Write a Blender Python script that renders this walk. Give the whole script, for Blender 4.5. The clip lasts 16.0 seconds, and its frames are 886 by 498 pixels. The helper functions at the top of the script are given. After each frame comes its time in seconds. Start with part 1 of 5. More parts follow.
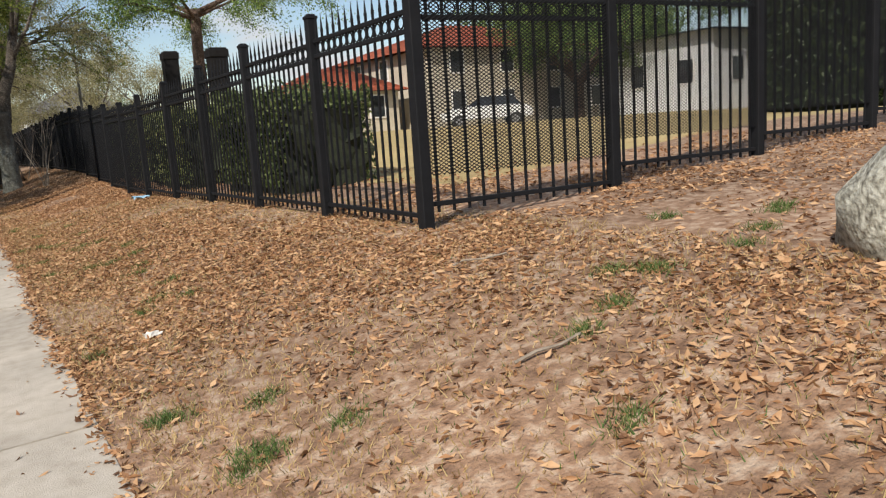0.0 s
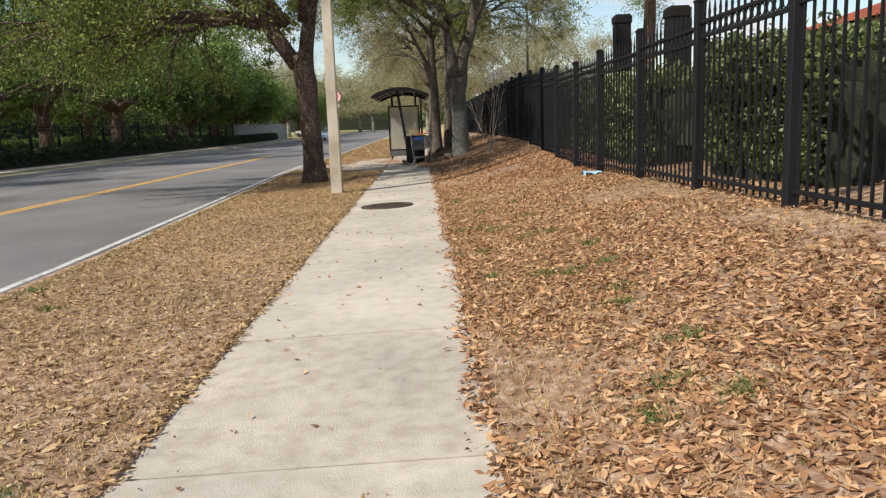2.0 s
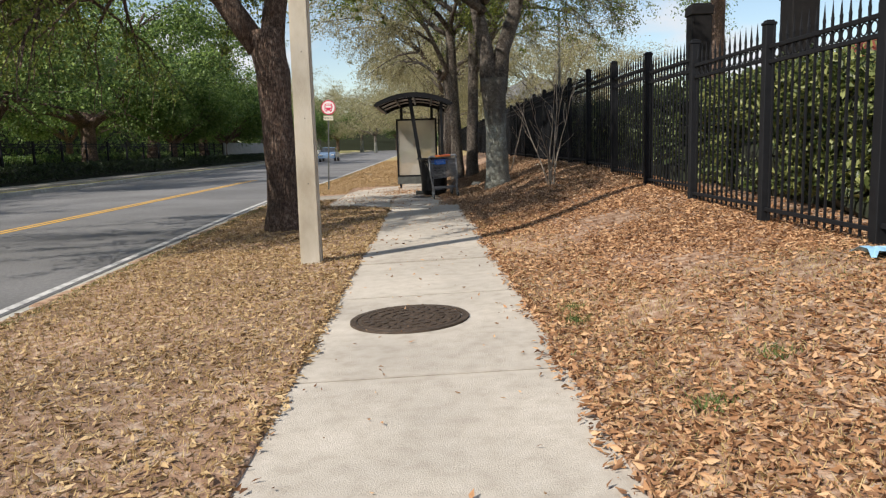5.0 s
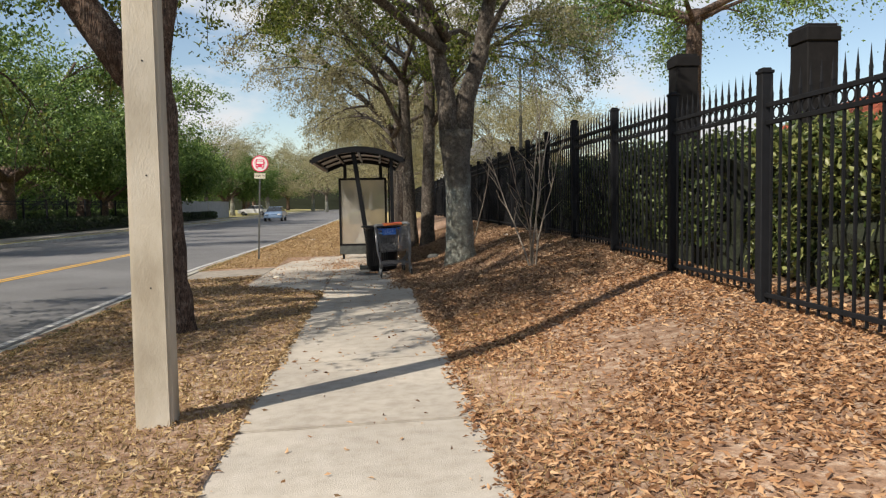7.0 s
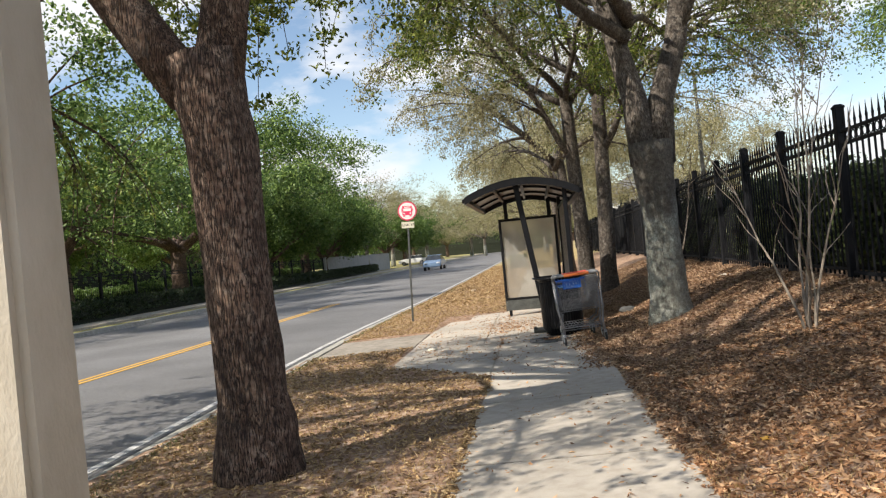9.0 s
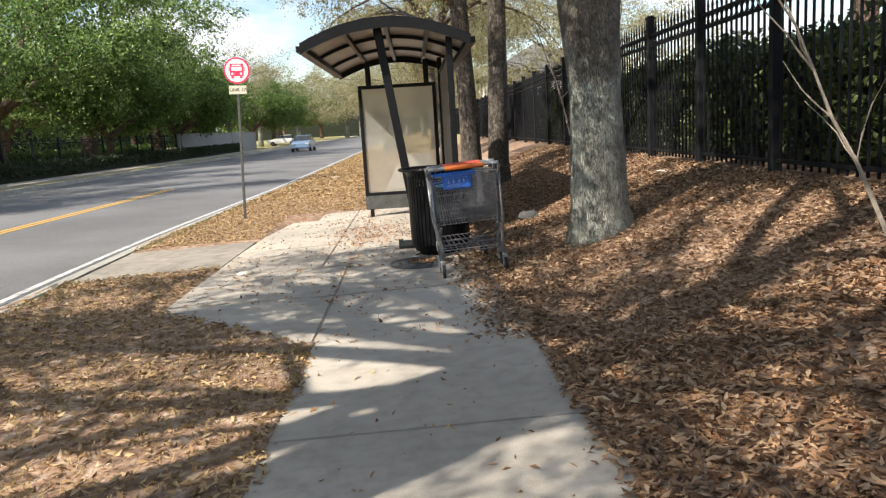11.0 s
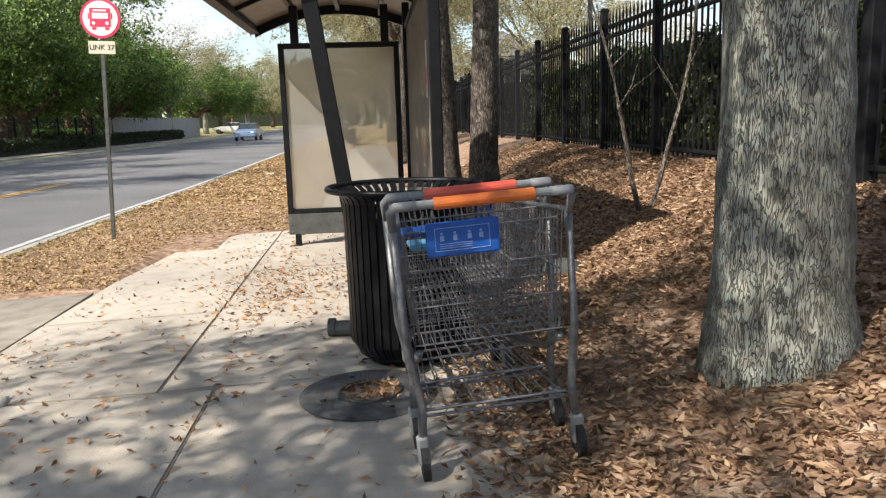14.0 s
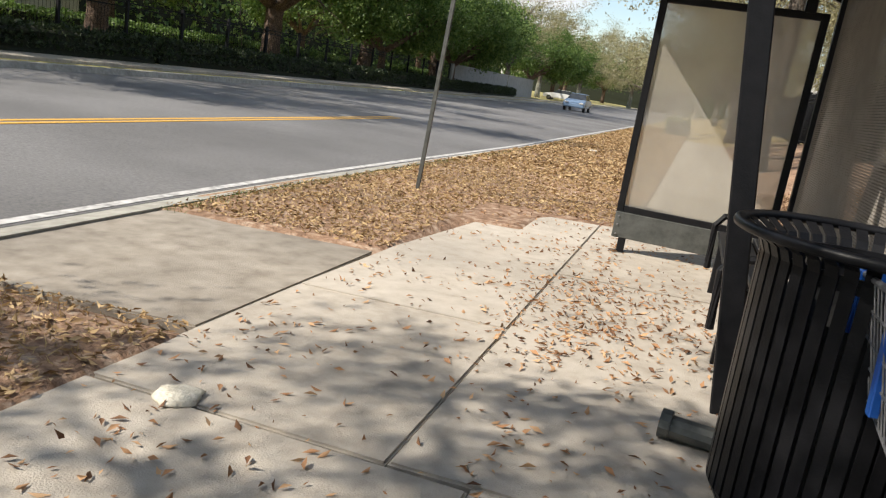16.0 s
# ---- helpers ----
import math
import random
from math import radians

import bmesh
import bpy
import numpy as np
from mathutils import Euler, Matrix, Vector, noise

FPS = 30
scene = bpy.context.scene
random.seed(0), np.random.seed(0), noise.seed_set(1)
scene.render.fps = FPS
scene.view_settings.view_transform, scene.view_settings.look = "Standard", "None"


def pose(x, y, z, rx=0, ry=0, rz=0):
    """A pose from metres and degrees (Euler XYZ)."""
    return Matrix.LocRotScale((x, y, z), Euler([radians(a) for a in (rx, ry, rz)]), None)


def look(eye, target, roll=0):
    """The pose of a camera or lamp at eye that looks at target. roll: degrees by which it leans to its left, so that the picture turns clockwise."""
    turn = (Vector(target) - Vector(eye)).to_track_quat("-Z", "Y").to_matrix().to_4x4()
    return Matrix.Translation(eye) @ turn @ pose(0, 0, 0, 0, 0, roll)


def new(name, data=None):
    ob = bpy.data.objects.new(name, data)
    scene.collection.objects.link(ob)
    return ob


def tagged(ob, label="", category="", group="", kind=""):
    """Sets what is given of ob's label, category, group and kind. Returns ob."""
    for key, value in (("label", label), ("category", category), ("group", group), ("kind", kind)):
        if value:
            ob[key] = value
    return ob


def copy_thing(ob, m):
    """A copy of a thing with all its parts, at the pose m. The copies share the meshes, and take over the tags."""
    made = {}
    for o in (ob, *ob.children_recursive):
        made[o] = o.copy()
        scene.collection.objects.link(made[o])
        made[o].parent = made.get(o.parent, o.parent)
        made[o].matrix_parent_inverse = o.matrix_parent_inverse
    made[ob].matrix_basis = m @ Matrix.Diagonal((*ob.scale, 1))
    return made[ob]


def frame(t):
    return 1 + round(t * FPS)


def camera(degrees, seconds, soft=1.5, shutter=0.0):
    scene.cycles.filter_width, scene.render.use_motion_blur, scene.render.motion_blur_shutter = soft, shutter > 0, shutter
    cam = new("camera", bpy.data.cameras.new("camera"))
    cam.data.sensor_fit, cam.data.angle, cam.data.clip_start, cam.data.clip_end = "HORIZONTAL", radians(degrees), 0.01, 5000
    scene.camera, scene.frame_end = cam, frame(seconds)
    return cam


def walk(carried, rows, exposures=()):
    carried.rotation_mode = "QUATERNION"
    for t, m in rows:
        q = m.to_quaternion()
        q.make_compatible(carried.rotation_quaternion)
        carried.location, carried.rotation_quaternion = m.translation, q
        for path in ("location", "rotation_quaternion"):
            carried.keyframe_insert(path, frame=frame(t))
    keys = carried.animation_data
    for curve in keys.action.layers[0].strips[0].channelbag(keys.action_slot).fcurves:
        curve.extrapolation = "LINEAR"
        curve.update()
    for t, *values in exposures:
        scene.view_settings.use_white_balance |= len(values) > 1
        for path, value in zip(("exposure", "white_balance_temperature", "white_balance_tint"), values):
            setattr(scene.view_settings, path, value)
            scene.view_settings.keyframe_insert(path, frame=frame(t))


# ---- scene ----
cam = camera(60.57, 16.0, soft=1.25)
# seconds, x, y, z, yaw, pitch, roll
ROWS = [
    (0.0, -0.410, -0.142, 1.369, -32.48, -9.26, 3.85),
    (0.5, -0.267, 0.456, 1.376, -19.98, -8.07, 1.20),
    (1.0, -0.219, 1.142, 1.350, -10.48, -9.07, 2.36),
    (1.5, -0.183, 2.065, 1.326, -6.98, -9.45, 3.15),
    (2.0, -0.249, 3.081, 1.275, -1.49, -9.42, 2.08),
    (2.5, -0.401, 4.320, 1.218, 4.02, -8.69, 2.02),
    (3.0, -0.568, 5.502, 1.201, 4.59, -8.92, 3.17),
    (3.5, -0.671, 6.720, 1.221, 3.75, -8.99, 3.34),
    (4.0, -0.764, 7.958, 1.211, 3.13, -8.23, 2.71),
    (6.5, -0.633, 12.748, 1.279, -7.54, -7.42, 1.15),
    (7.0, -0.602, 13.570, 1.332, -4.90, -3.47, 0.94),
    (7.5, -0.674, 14.359, 1.370, 4.47, -3.34, 2.04),
    (8.0, -0.761, 15.170, 1.381, 7.85, -2.91, 2.47),
    (8.5, -0.795, 16.085, 1.421, 7.65, -0.22, 3.64),
    (9.0, -0.847, 16.958, 1.431, 7.00, 0.24, 5.42),
    (9.5, -0.884, 17.832, 1.386, 5.98, -1.56, 4.96),
    (10.0, -0.857, 18.843, 1.362, -2.28, -5.36, 3.70),
    (12.5, -0.654, 23.389, 1.256, -0.24, -10.21, 1.71),
    (13.0, -0.681, 23.934, 1.263, 1.64, -9.81, 2.31),
    (13.5, -0.738, 24.480, 1.256, 0.04, -9.58, 2.54),
    (14.0, -0.707, 25.053, 1.225, -5.48, -9.84, 1.70),
    (14.5, -0.760, 25.532, 1.209, -3.91, -9.93, 1.50),
    (15.0, -0.818, 26.090, 1.178, -1.63, -10.62, 1.97),
    (15.5, -0.980, 26.481, 1.160, 6.61, -12.14, -0.28),
    (16.0, -1.106, 26.647, 1.153, 18.73, -13.07, -8.89),
]
walk(cam, [(t, pose(x, y, z, 90 + pitch, roll, yaw)) for t, x, y, z, yaw, pitch, roll in ROWS],
     [(0.0, 0.12, 6750, 10), (0.5, 0.32, 6850, 10), (1.5, 0.32, 6850, 10), (3.0, 0.40, 6550, 10), (4.0, 0.38, 6550, 10), (7.0, 0.33, 6850, 10), (8.5, 0.56, 6750, 10), (10.0, 0.82, 6750, 10), (12.5, 0.96, 6640, 10), (14.0, 0.84, 6640, 10), (15.5, 0.82, 6680, 10), (16.0, 0.6, 6750, 10)])

# ---- world and sun ----
SUN_EL, SUN_AZ = radians(43), math.atan2(-0.57, -0.82)
world = bpy.data.worlds.new("sky")
scene.world = world
world.use_nodes = True
wn, wl = world.node_tree.nodes, world.node_tree.links
wn.clear()
sky = wn.new("ShaderNodeTexSky")
sky.sky_type, sky.sun_disc = "NISHITA", False
sky.sun_elevation, sky.sun_rotation = SUN_EL, math.pi / 2 - SUN_AZ
sky.air_density, sky.dust_density = 1.0, 0.35
coord = wn.new("ShaderNodeTexCoord")
flat = wn.new("ShaderNodeMapping")
flat.inputs["Scale"].default_value = (1.0, 1.0, 2.6)
cloud = wn.new("ShaderNodeTexNoise")
cloud.inputs["Scale"].default_value, cloud.inputs["Detail"].default_value, cloud.inputs["Roughness"].default_value = 2.6, 9, 0.55
ramp = wn.new("ShaderNodeValToRGB")
ramp.color_ramp.elements[0].position, ramp.color_ramp.elements[1].position = 0.49, 0.585
blend = wn.new("ShaderNodeMix")
blend.data_type = "RGBA"
blend.inputs["B"].default_value = (5.7, 5.9, 6.3, 1)
bg, out = wn.new("ShaderNodeBackground"), wn.new("ShaderNodeOutputWorld")
bg.inputs["Strength"].default_value = 0.112
wl.new(coord.outputs["Generated"], flat.inputs["Vector"])
wl.new(flat.outputs["Vector"], cloud.inputs["Vector"])
wl.new(cloud.outputs["Fac"], ramp.inputs["Fac"])
wl.new(ramp.outputs["Color"], blend.inputs["Factor"])
wl.new(sky.outputs["Color"], blend.inputs["A"])
wl.new(blend.outputs["Result"], bg.inputs["Color"])
wl.new(bg.outputs["Background"], out.inputs["Surface"])
sun = new("sun", bpy.data.lights.new("sun", "SUN"))
sun.data.energy, sun.data.angle, sun.data.color = 4.6, radians(0.53), (1.0, 0.94, 0.85)
sun.matrix_world = look((-30, -20, 45), (-30 + math.cos(SUN_EL) * 0.82, -20 + math.cos(SUN_EL) * 0.57, 45 - math.sin(SUN_EL)))


# ---- materials ----
def surface(name, colors, scale=8.0, rough=0.8, bump=0.3, bump_scale=60.0, metal=0.0, detail=6, stretch=(1, 1, 1),
            island=0.0, each=0.0, big=0.0, big_scale=0.7, through_light=0.0, space="Object", depth=0.02):
    """Two or three colours mixed by noise at two scales, with fine relief."""
    m = bpy.data.materials.new(name)
    m.use_nodes = True
    n, l = m.node_tree.nodes, m.node_tree.links
    b = n["Principled BSDF"]
    b.inputs["Roughness"].default_value, b.inputs["Metallic"].default_value = rough, metal
    tc, mp = n.new("ShaderNodeTexCoord"), n.new("ShaderNodeMapping")
    mp.inputs["Scale"].default_value = stretch
    l.new(tc.outputs[space], mp.inputs["Vector"])
    tex = n.new("ShaderNodeTexNoise")
    tex.inputs["Scale"].default_value, tex.inputs["Detail"].default_value = scale, detail
    tex.inputs["Roughness"].default_value = 0.6
    l.new(mp.outputs["Vector"], tex.inputs["Vector"])
    cr = n.new("ShaderNodeValToRGB")
    els = cr.color_ramp.elements
    els[0].position, els[1].position = 0.32, 0.68
    els[0].color, els[1].color = (*colors[0], 1), (*colors[-1], 1)
    for i, c in enumerate(colors[1:-1]):
        e = els.new(0.32 + 0.36 * (i + 1) / (len(colors) - 1))
        e.color = (*c, 1)
    fac = tex.outputs["Fac"]
    if island or each:
        src = n.new("ShaderNodeNewGeometry").outputs["Random Per Island"] if island else n.new("ShaderNodeObjectInfo").outputs["Random"]
        mix = n.new("ShaderNodeMix")
        mix.inputs["Factor"].default_value = island or each
        spread = n.new("ShaderNodeMapRange")
        spread.inputs["To Min"].default_value, spread.inputs["To Max"].default_value = 0.28, 0.72
        l.new(src, spread.inputs["Value"])
        l.new(fac, mix.inputs["A"])
        l.new(spread.outputs["Result"], mix.inputs["B"])
        fac = mix.outputs["Result"]
    l.new(fac, cr.inputs["Fac"])
    color = cr.outputs["Color"]
    if big:
        wide = n.new("ShaderNodeTexNoise")
        wide.inputs["Scale"].default_value, wide.inputs["Detail"].default_value = big_scale, 4
        l.new(tc.outputs[space], wide.inputs["Vector"])
        rng = n.new("ShaderNodeMapRange")
        rng.inputs["From Min"].default_value, rng.inputs["From Max"].default_value = 0.35, 0.65
        rng.inputs["To Min"].default_value, rng.inputs["To Max"].default_value = 1 - big, 1 + big * 0.4
        l.new(wide.outputs["Fac"], rng.inputs["Value"])
        mul = n.new("ShaderNodeMix")
        mul.data_type, mul.blend_type = "RGBA", "MULTIPLY"
        mul.inputs["Factor"].default_value = 1.0
        l.new(color, mul.inputs["A"])
        l.new(rng.outputs["Result"], mul.inputs["B"])
        color = mul.outputs["Result"]
    l.new(color, b.inputs["Base Color"])
    if bump:
        bt, bp = n.new("ShaderNodeTexNoise"), n.new("ShaderNodeBump")
        bt.inputs["Scale"].default_value, bt.inputs["Detail"].default_value = bump_scale, 5
        bp.inputs["Strength"].default_value, bp.inputs["Distance"].default_value = bump, depth
        l.new(mp.outputs["Vector"], bt.inputs["Vector"])
        l.new(bt.outputs["Fac"], bp.inputs["Height"])
        l.new(bp.outputs["Normal"], b.inputs["Normal"])
    if through_light:
        tr, mx = n.new("ShaderNodeBsdfTranslucent"), n.new("ShaderNodeMixShader")
        l.new(color, tr.inputs["Color"])
        mx.inputs["Fac"].default_value = through_light
        l.new(b.outputs["BSDF"], mx.inputs[1])
        l.new(tr.outputs["BSDF"], mx.inputs[2])
        l.new(mx.outputs["Shader"], n["Material Output"].inputs["Surface"])
    return m


CONCRETE = surface("concrete", [(0.355, 0.312, 0.26), (0.445, 0.40, 0.34), (0.50, 0.455, 0.395)], 9, 0.92, 0.3, 140, big=0.16, big_scale=0.8, each=0.25, detail=9)
CONCRETE_OLD = surface("worn_concrete", [(0.22, 0.19, 0.155), (0.30, 0.265, 0.22), (0.36, 0.32, 0.27)], 6, 0.9, 0.3, 120, big=0.25)
POLE_CONCRETE = surface("pole_concrete", [(0.40, 0.345, 0.26), (0.52, 0.465, 0.37), (0.59, 0.54, 0.45)], 3, 0.9, 0.2, 90, stretch=(1, 1, 0.5), big=0.25)
ASPHALT = surface("asphalt", [(0.125, 0.123, 0.125), (0.165, 0.162, 0.163), (0.20, 0.197, 0.193)], 30, 0.85, 0.4, 220, big=0.25, big_scale=0.35)
CURB_MAT = surface("curb_concrete", [(0.27, 0.26, 0.225), (0.43, 0.415, 0.37)], 8, 0.85, 0.3, 90, big=0.2)
ROAD_WHITE = surface("white_road_paint", [(0.24, 0.235, 0.23), (0.48, 0.47, 0.46), (0.64, 0.63, 0.61)], 11, 0.8, 0.2, 120, detail=9)
SEAM = surface("dark_seam", [(0.035, 0.035, 0.037), (0.10, 0.10, 0.10)], 12, 0.9, 0.4, 90)
YELLOW = surface("yellow_road_paint", [(0.50, 0.27, 0.06), (0.72, 0.42, 0.07)], 20, 0.7, 0.2, 150)
SOIL = surface("soil_and_litter", [(0.16, 0.09, 0.055), (0.31, 0.19, 0.12), (0.50, 0.385, 0.29)], 11, 0.95, 0.9, 45, detail=10, big=0.3, big_scale=0.5)
LEAF_LITTER = surface("dead_leaves", [(0.14, 0.064, 0.03), (0.40, 0.208, 0.098), (0.62, 0.40, 0.225)], 40, 0.75, 0.15, 80, island=0.85, through_light=0.15)
STRAW_LEAVES = surface("straw_leaves", [(0.16, 0.09, 0.038), (0.40, 0.262, 0.12), (0.58, 0.43, 0.24)], 40, 0.75, 0.15, 80, island=0.85, through_light=0.15)
BROWN_LEAVES = surface("brown_oak_leaves", [(0.10, 0.05, 0.028), (0.31, 0.185, 0.105), (0.54, 0.385, 0.245)], 40, 0.75, 0.15, 80, island=0.85, through_light=0.15)
STRAW = surface("dry_grass", [(0.26, 0.17, 0.06), (0.46, 0.33, 0.14), (0.58, 0.45, 0.23)], 20, 0.8, 0, island=0.8, through_light=0.25)
GREEN_BLADE = surface("green_grass", [(0.05, 0.10, 0.02), (0.10, 0.17, 0.04), (0.2, 0.24, 0.08)], 20, 0.7, 0, island=0.8, through_light=0.3)
FAR_GRASS = surface("far_lawn", [(0.30, 0.26, 0.10), (0.40, 0.34, 0.14), (0.22, 0.24, 0.07)], 3, 0.95, 0.6, 40, big=0.25, big_scale=0.3)
DRY_LAWN = surface("dry_lawn", [(0.34, 0.25, 0.11), (0.43, 0.33, 0.155), (0.30, 0.24, 0.095)], 4, 0.95, 0.5, 40, big=0.2, big_scale=0.2)
BLACK_METAL = surface("black_painted_metal", [(0.006, 0.0065, 0.008), (0.012, 0.012, 0.014)], 12, 0.42, 0.08, 120)
FENCE_METAL = surface("fence_paint", [(0.006, 0.0065, 0.008), (0.012, 0.013, 0.016)], 10, 0.72, 0.1, 100, each=0.3)


def bark(name, crack, plates, scale, stretch, depth, wobble=0.035, groove=0.2, lichen_shade_z=0.0):
    """Furrowed bark: long plates between dark cracks, blotched by lichen."""
    m = surface(name, plates, 16, 0.95, 0, big=0.35, big_scale=1.6)
    n, l = m.node_tree.nodes, m.node_tree.links
    b = n["Principled BSDF"]
    base = b.inputs["Base Color"].links[0].from_socket
    tc, mp, nz, add, vo = (n.new("ShaderNode" + k) for k in ("TexCoord", "Mapping", "TexNoise", "MixRGB", "TexVoronoi"))
    mp.inputs["Scale"].default_value = (1, 1, stretch)
    nz.inputs["Scale"].default_value, nz.inputs["Detail"].default_value = 14, 4
    add.blend_type, add.inputs["Fac"].default_value = "LINEAR_LIGHT", wobble
    vo.feature = "DISTANCE_TO_EDGE"
    vo.inputs["Scale"].default_value = scale
    l.new(tc.outputs["Object"], mp.inputs["Vector"])
    l.new(mp.outputs["Vector"], nz.inputs["Vector"])
    l.new(mp.outputs["Vector"], add.inputs["Color1"])
    l.new(nz.outputs["Color"], add.inputs["Color2"])
    l.new(add.outputs["Color"], vo.inputs["Vector"])
    edge = n.new("ShaderNodeMapRange")
    edge.inputs["From Min"].default_value, edge.inputs["From Max"].default_value = 0.0, groove
    l.new(vo.outputs["Distance"], edge.inputs["Value"])
    mix = n.new("ShaderNodeMix")
    mix.data_type = "RGBA"
    mix.inputs["A"].default_value = (*crack, 1)
    l.new(edge.outputs["Result"], mix.inputs["Factor"])
    l.new(base, mix.inputs["B"])
    l.new(mix.outputs["Result"], b.inputs["Base Color"])
    if lichen_shade_z:
        # pale lichen below a ragged edge; above it shade is put into the colour
        axes, patch, high, zone, top = (n.new("ShaderNode" + k) for k in ("SeparateXYZ", "TexNoise", "Math", "MapRange", "Mix"))
        patch.inputs["Scale"].default_value, patch.inputs["Detail"].default_value = 3.0, 5
        l.new(tc.outputs["Object"], axes.inputs["Vector"])
        l.new(tc.outputs["Object"], patch.inputs["Vector"])
        high.operation, high.inputs[1].default_value = "MULTIPLY_ADD", 2.4
        l.new(patch.outputs["Fac"], high.inputs[0])
        l.new(axes.outputs["Z"], high.inputs[2])
        zone.inputs["From Min"].default_value, zone.inputs["From Max"].default_value = lichen_shade_z + 0.9, lichen_shade_z + 1.5
        l.new(high.outputs["Value"], zone.inputs["Value"])
        top.data_type, top.blend_type = "RGBA", "MULTIPLY"
        top.inputs["B"].default_value = (0.48, 0.41, 0.385, 1)
        l.new(zone.outputs["Result"], top.inputs["Factor"])
        l.new(mix.outputs["Result"], top.inputs["A"])
        l.new(top.outputs["Result"], b.inputs["Base Color"])
    fine, plus, bp = n.new("ShaderNodeTexNoise"), n.new("ShaderNodeMath"), n.new("ShaderNodeBump")
    fine.inputs["Scale"].default_value, fine.inputs["Detail"].default_value = 45, 6
    l.new(mp.outputs["Vector"], fine.inputs["Vector"])
    plus.operation, plus.inputs[2].default_value = "MULTIPLY_ADD", 0.0
    plus.inputs[1].default_value = 0.5
    l.new(fine.outputs["Fac"], plus.inputs[0])
    l.new(edge.outputs["Result"], plus.inputs[2])
    bp.inputs["Strength"].default_value, bp.inputs["Distance"].default_value = 0.9, depth
    l.new(plus.outputs["Value"], bp.inputs["Height"])
    l.new(bp.outputs["Normal"], b.inputs["Normal"])
    return m


BARK = bark("oak_bark", (0.025, 0.016, 0.012), [(0.085, 0.05, 0.037), (0.175, 0.112, 0.08), (0.30, 0.225, 0.175)], 44, 0.13, 0.018, 0.07, 0.14)
BARK_PALE = bark("lichen_bark", (0.15, 0.14, 0.12), [(0.22, 0.21, 0.175), (0.36, 0.365, 0.315), (0.51, 0.55, 0.475)], 46, 0.17, 0.018, 0.13, 0.10, 1.75)
BARK_MID = bark("grey_brown_bark", (0.035, 0.028, 0.022), [(0.09, 0.07, 0.055), (0.17, 0.14, 0.115), (0.29, 0.26, 0.22)], 50, 0.15, 0.013, 0.06, 0.14)
TWIG = surface("pale_twigs", [(0.20, 0.165, 0.13), (0.34, 0.29, 0.235)], 20, 0.9, 0.3, 60)
LEAF_OAK = surface("oak_leaves", [(0.05, 0.085, 0.015), (0.14, 0.19, 0.033), (0.31, 0.34, 0.07)], 30, 0.55, 0, island=0.85, through_light=0.4)
LEAF_DARK = surface("dark_oak_leaves", [(0.035, 0.08, 0.017), (0.115, 0.195, 0.042), (0.30, 0.41, 0.10)], 30, 0.55, 0, island=0.85, through_light=0.3)
# darkest leaf greens, with deep shade put into the colour
LEAF_DEEP_SHADE = surface("deep_shade_leaves", [(0.012, 0.024, 0.008), (0.028, 0.05, 0.014), (0.06, 0.085, 0.03)], 30, 0.55, 0, island=0.85, through_light=0.25)
# hedge greens darkened, so the shade behind the fence is in the colour
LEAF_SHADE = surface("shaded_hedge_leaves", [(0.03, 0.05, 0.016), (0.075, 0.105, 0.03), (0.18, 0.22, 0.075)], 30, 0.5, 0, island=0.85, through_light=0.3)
LEAF_GREEN = surface("spring_leaves", [(0.05, 0.10, 0.02), (0.10, 0.18, 0.035), (0.19, 0.27, 0.07)], 30, 0.55, 0, island=0.85, through_light=0.4)
LEAF_TAN = surface("pale_budding_leaves", [(0.20, 0.185, 0.085), (0.34, 0.315, 0.165), (0.46, 0.43, 0.27)], 30, 0.7, 0, island=0.85, through_light=0.4)
# the lighter copy: sunlight on the hedge is put into these greens
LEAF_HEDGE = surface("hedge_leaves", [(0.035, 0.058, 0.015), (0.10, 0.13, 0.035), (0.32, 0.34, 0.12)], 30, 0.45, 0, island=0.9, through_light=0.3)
# near-black, so the shade among the leaves is put in as colour
HEDGE_CORE_SHADE = surface("hedge_inner_shade", [(0.010, 0.014, 0.007), (0.022, 0.028, 0.012)], 10, 0.95, 0.6, 30)
STONE = surface("lichen_stone", [(0.16, 0.15, 0.12), (0.44, 0.43, 0.36), (0.66, 0.66, 0.58)], 24, 0.95, 0.9, 25, big=0.35, big_scale=2)
BEIGE_STONE = surface("beige_stone", [(0.58, 0.53, 0.42), (0.76, 0.71, 0.60)], 30, 0.95, 0.5, 60)
GREY_STONE = surface("grey_stone", [(0.04, 0.04, 0.04), (0.10, 0.10, 0.095)], 20, 0.95, 0.6, 50)
IRON = surface("cast_iron", [(0.05, 0.035, 0.025), (0.10, 0.07, 0.05)], 20, 0.6, 0.4, 80, metal=0.3)
STUCCO = surface("beige_stucco", [(0.46, 0.41, 0.33), (0.56, 0.51, 0.42)], 6, 0.9, 0.2, 60, big=0.1)
WHITE_WALL = surface("white_siding", [(0.66, 0.67, 0.70), (0.76, 0.77, 0.79)], 6, 0.85, 0.1, 40)
ROOF_TILE = surface("terracotta_roof", [(0.42, 0.10, 0.05), (0.58, 0.17, 0.09)], 6, 0.85, 0.5, 12)
GREY_ROOF = surface("grey_shingles", [(0.20, 0.20, 0.20), (0.32, 0.32, 0.32)], 6, 0.9, 0.4, 12)
DARK_GLASS = surface("window_glass", [(0.02, 0.025, 0.03), (0.05, 0.055, 0.06)], 2, 0.08, 0)
PILLAR = surface("dark_pillar_paint", [(0.006, 0.0055, 0.006), (0.012, 0.011, 0.0115)], 6, 0.8, 0.2, 30)
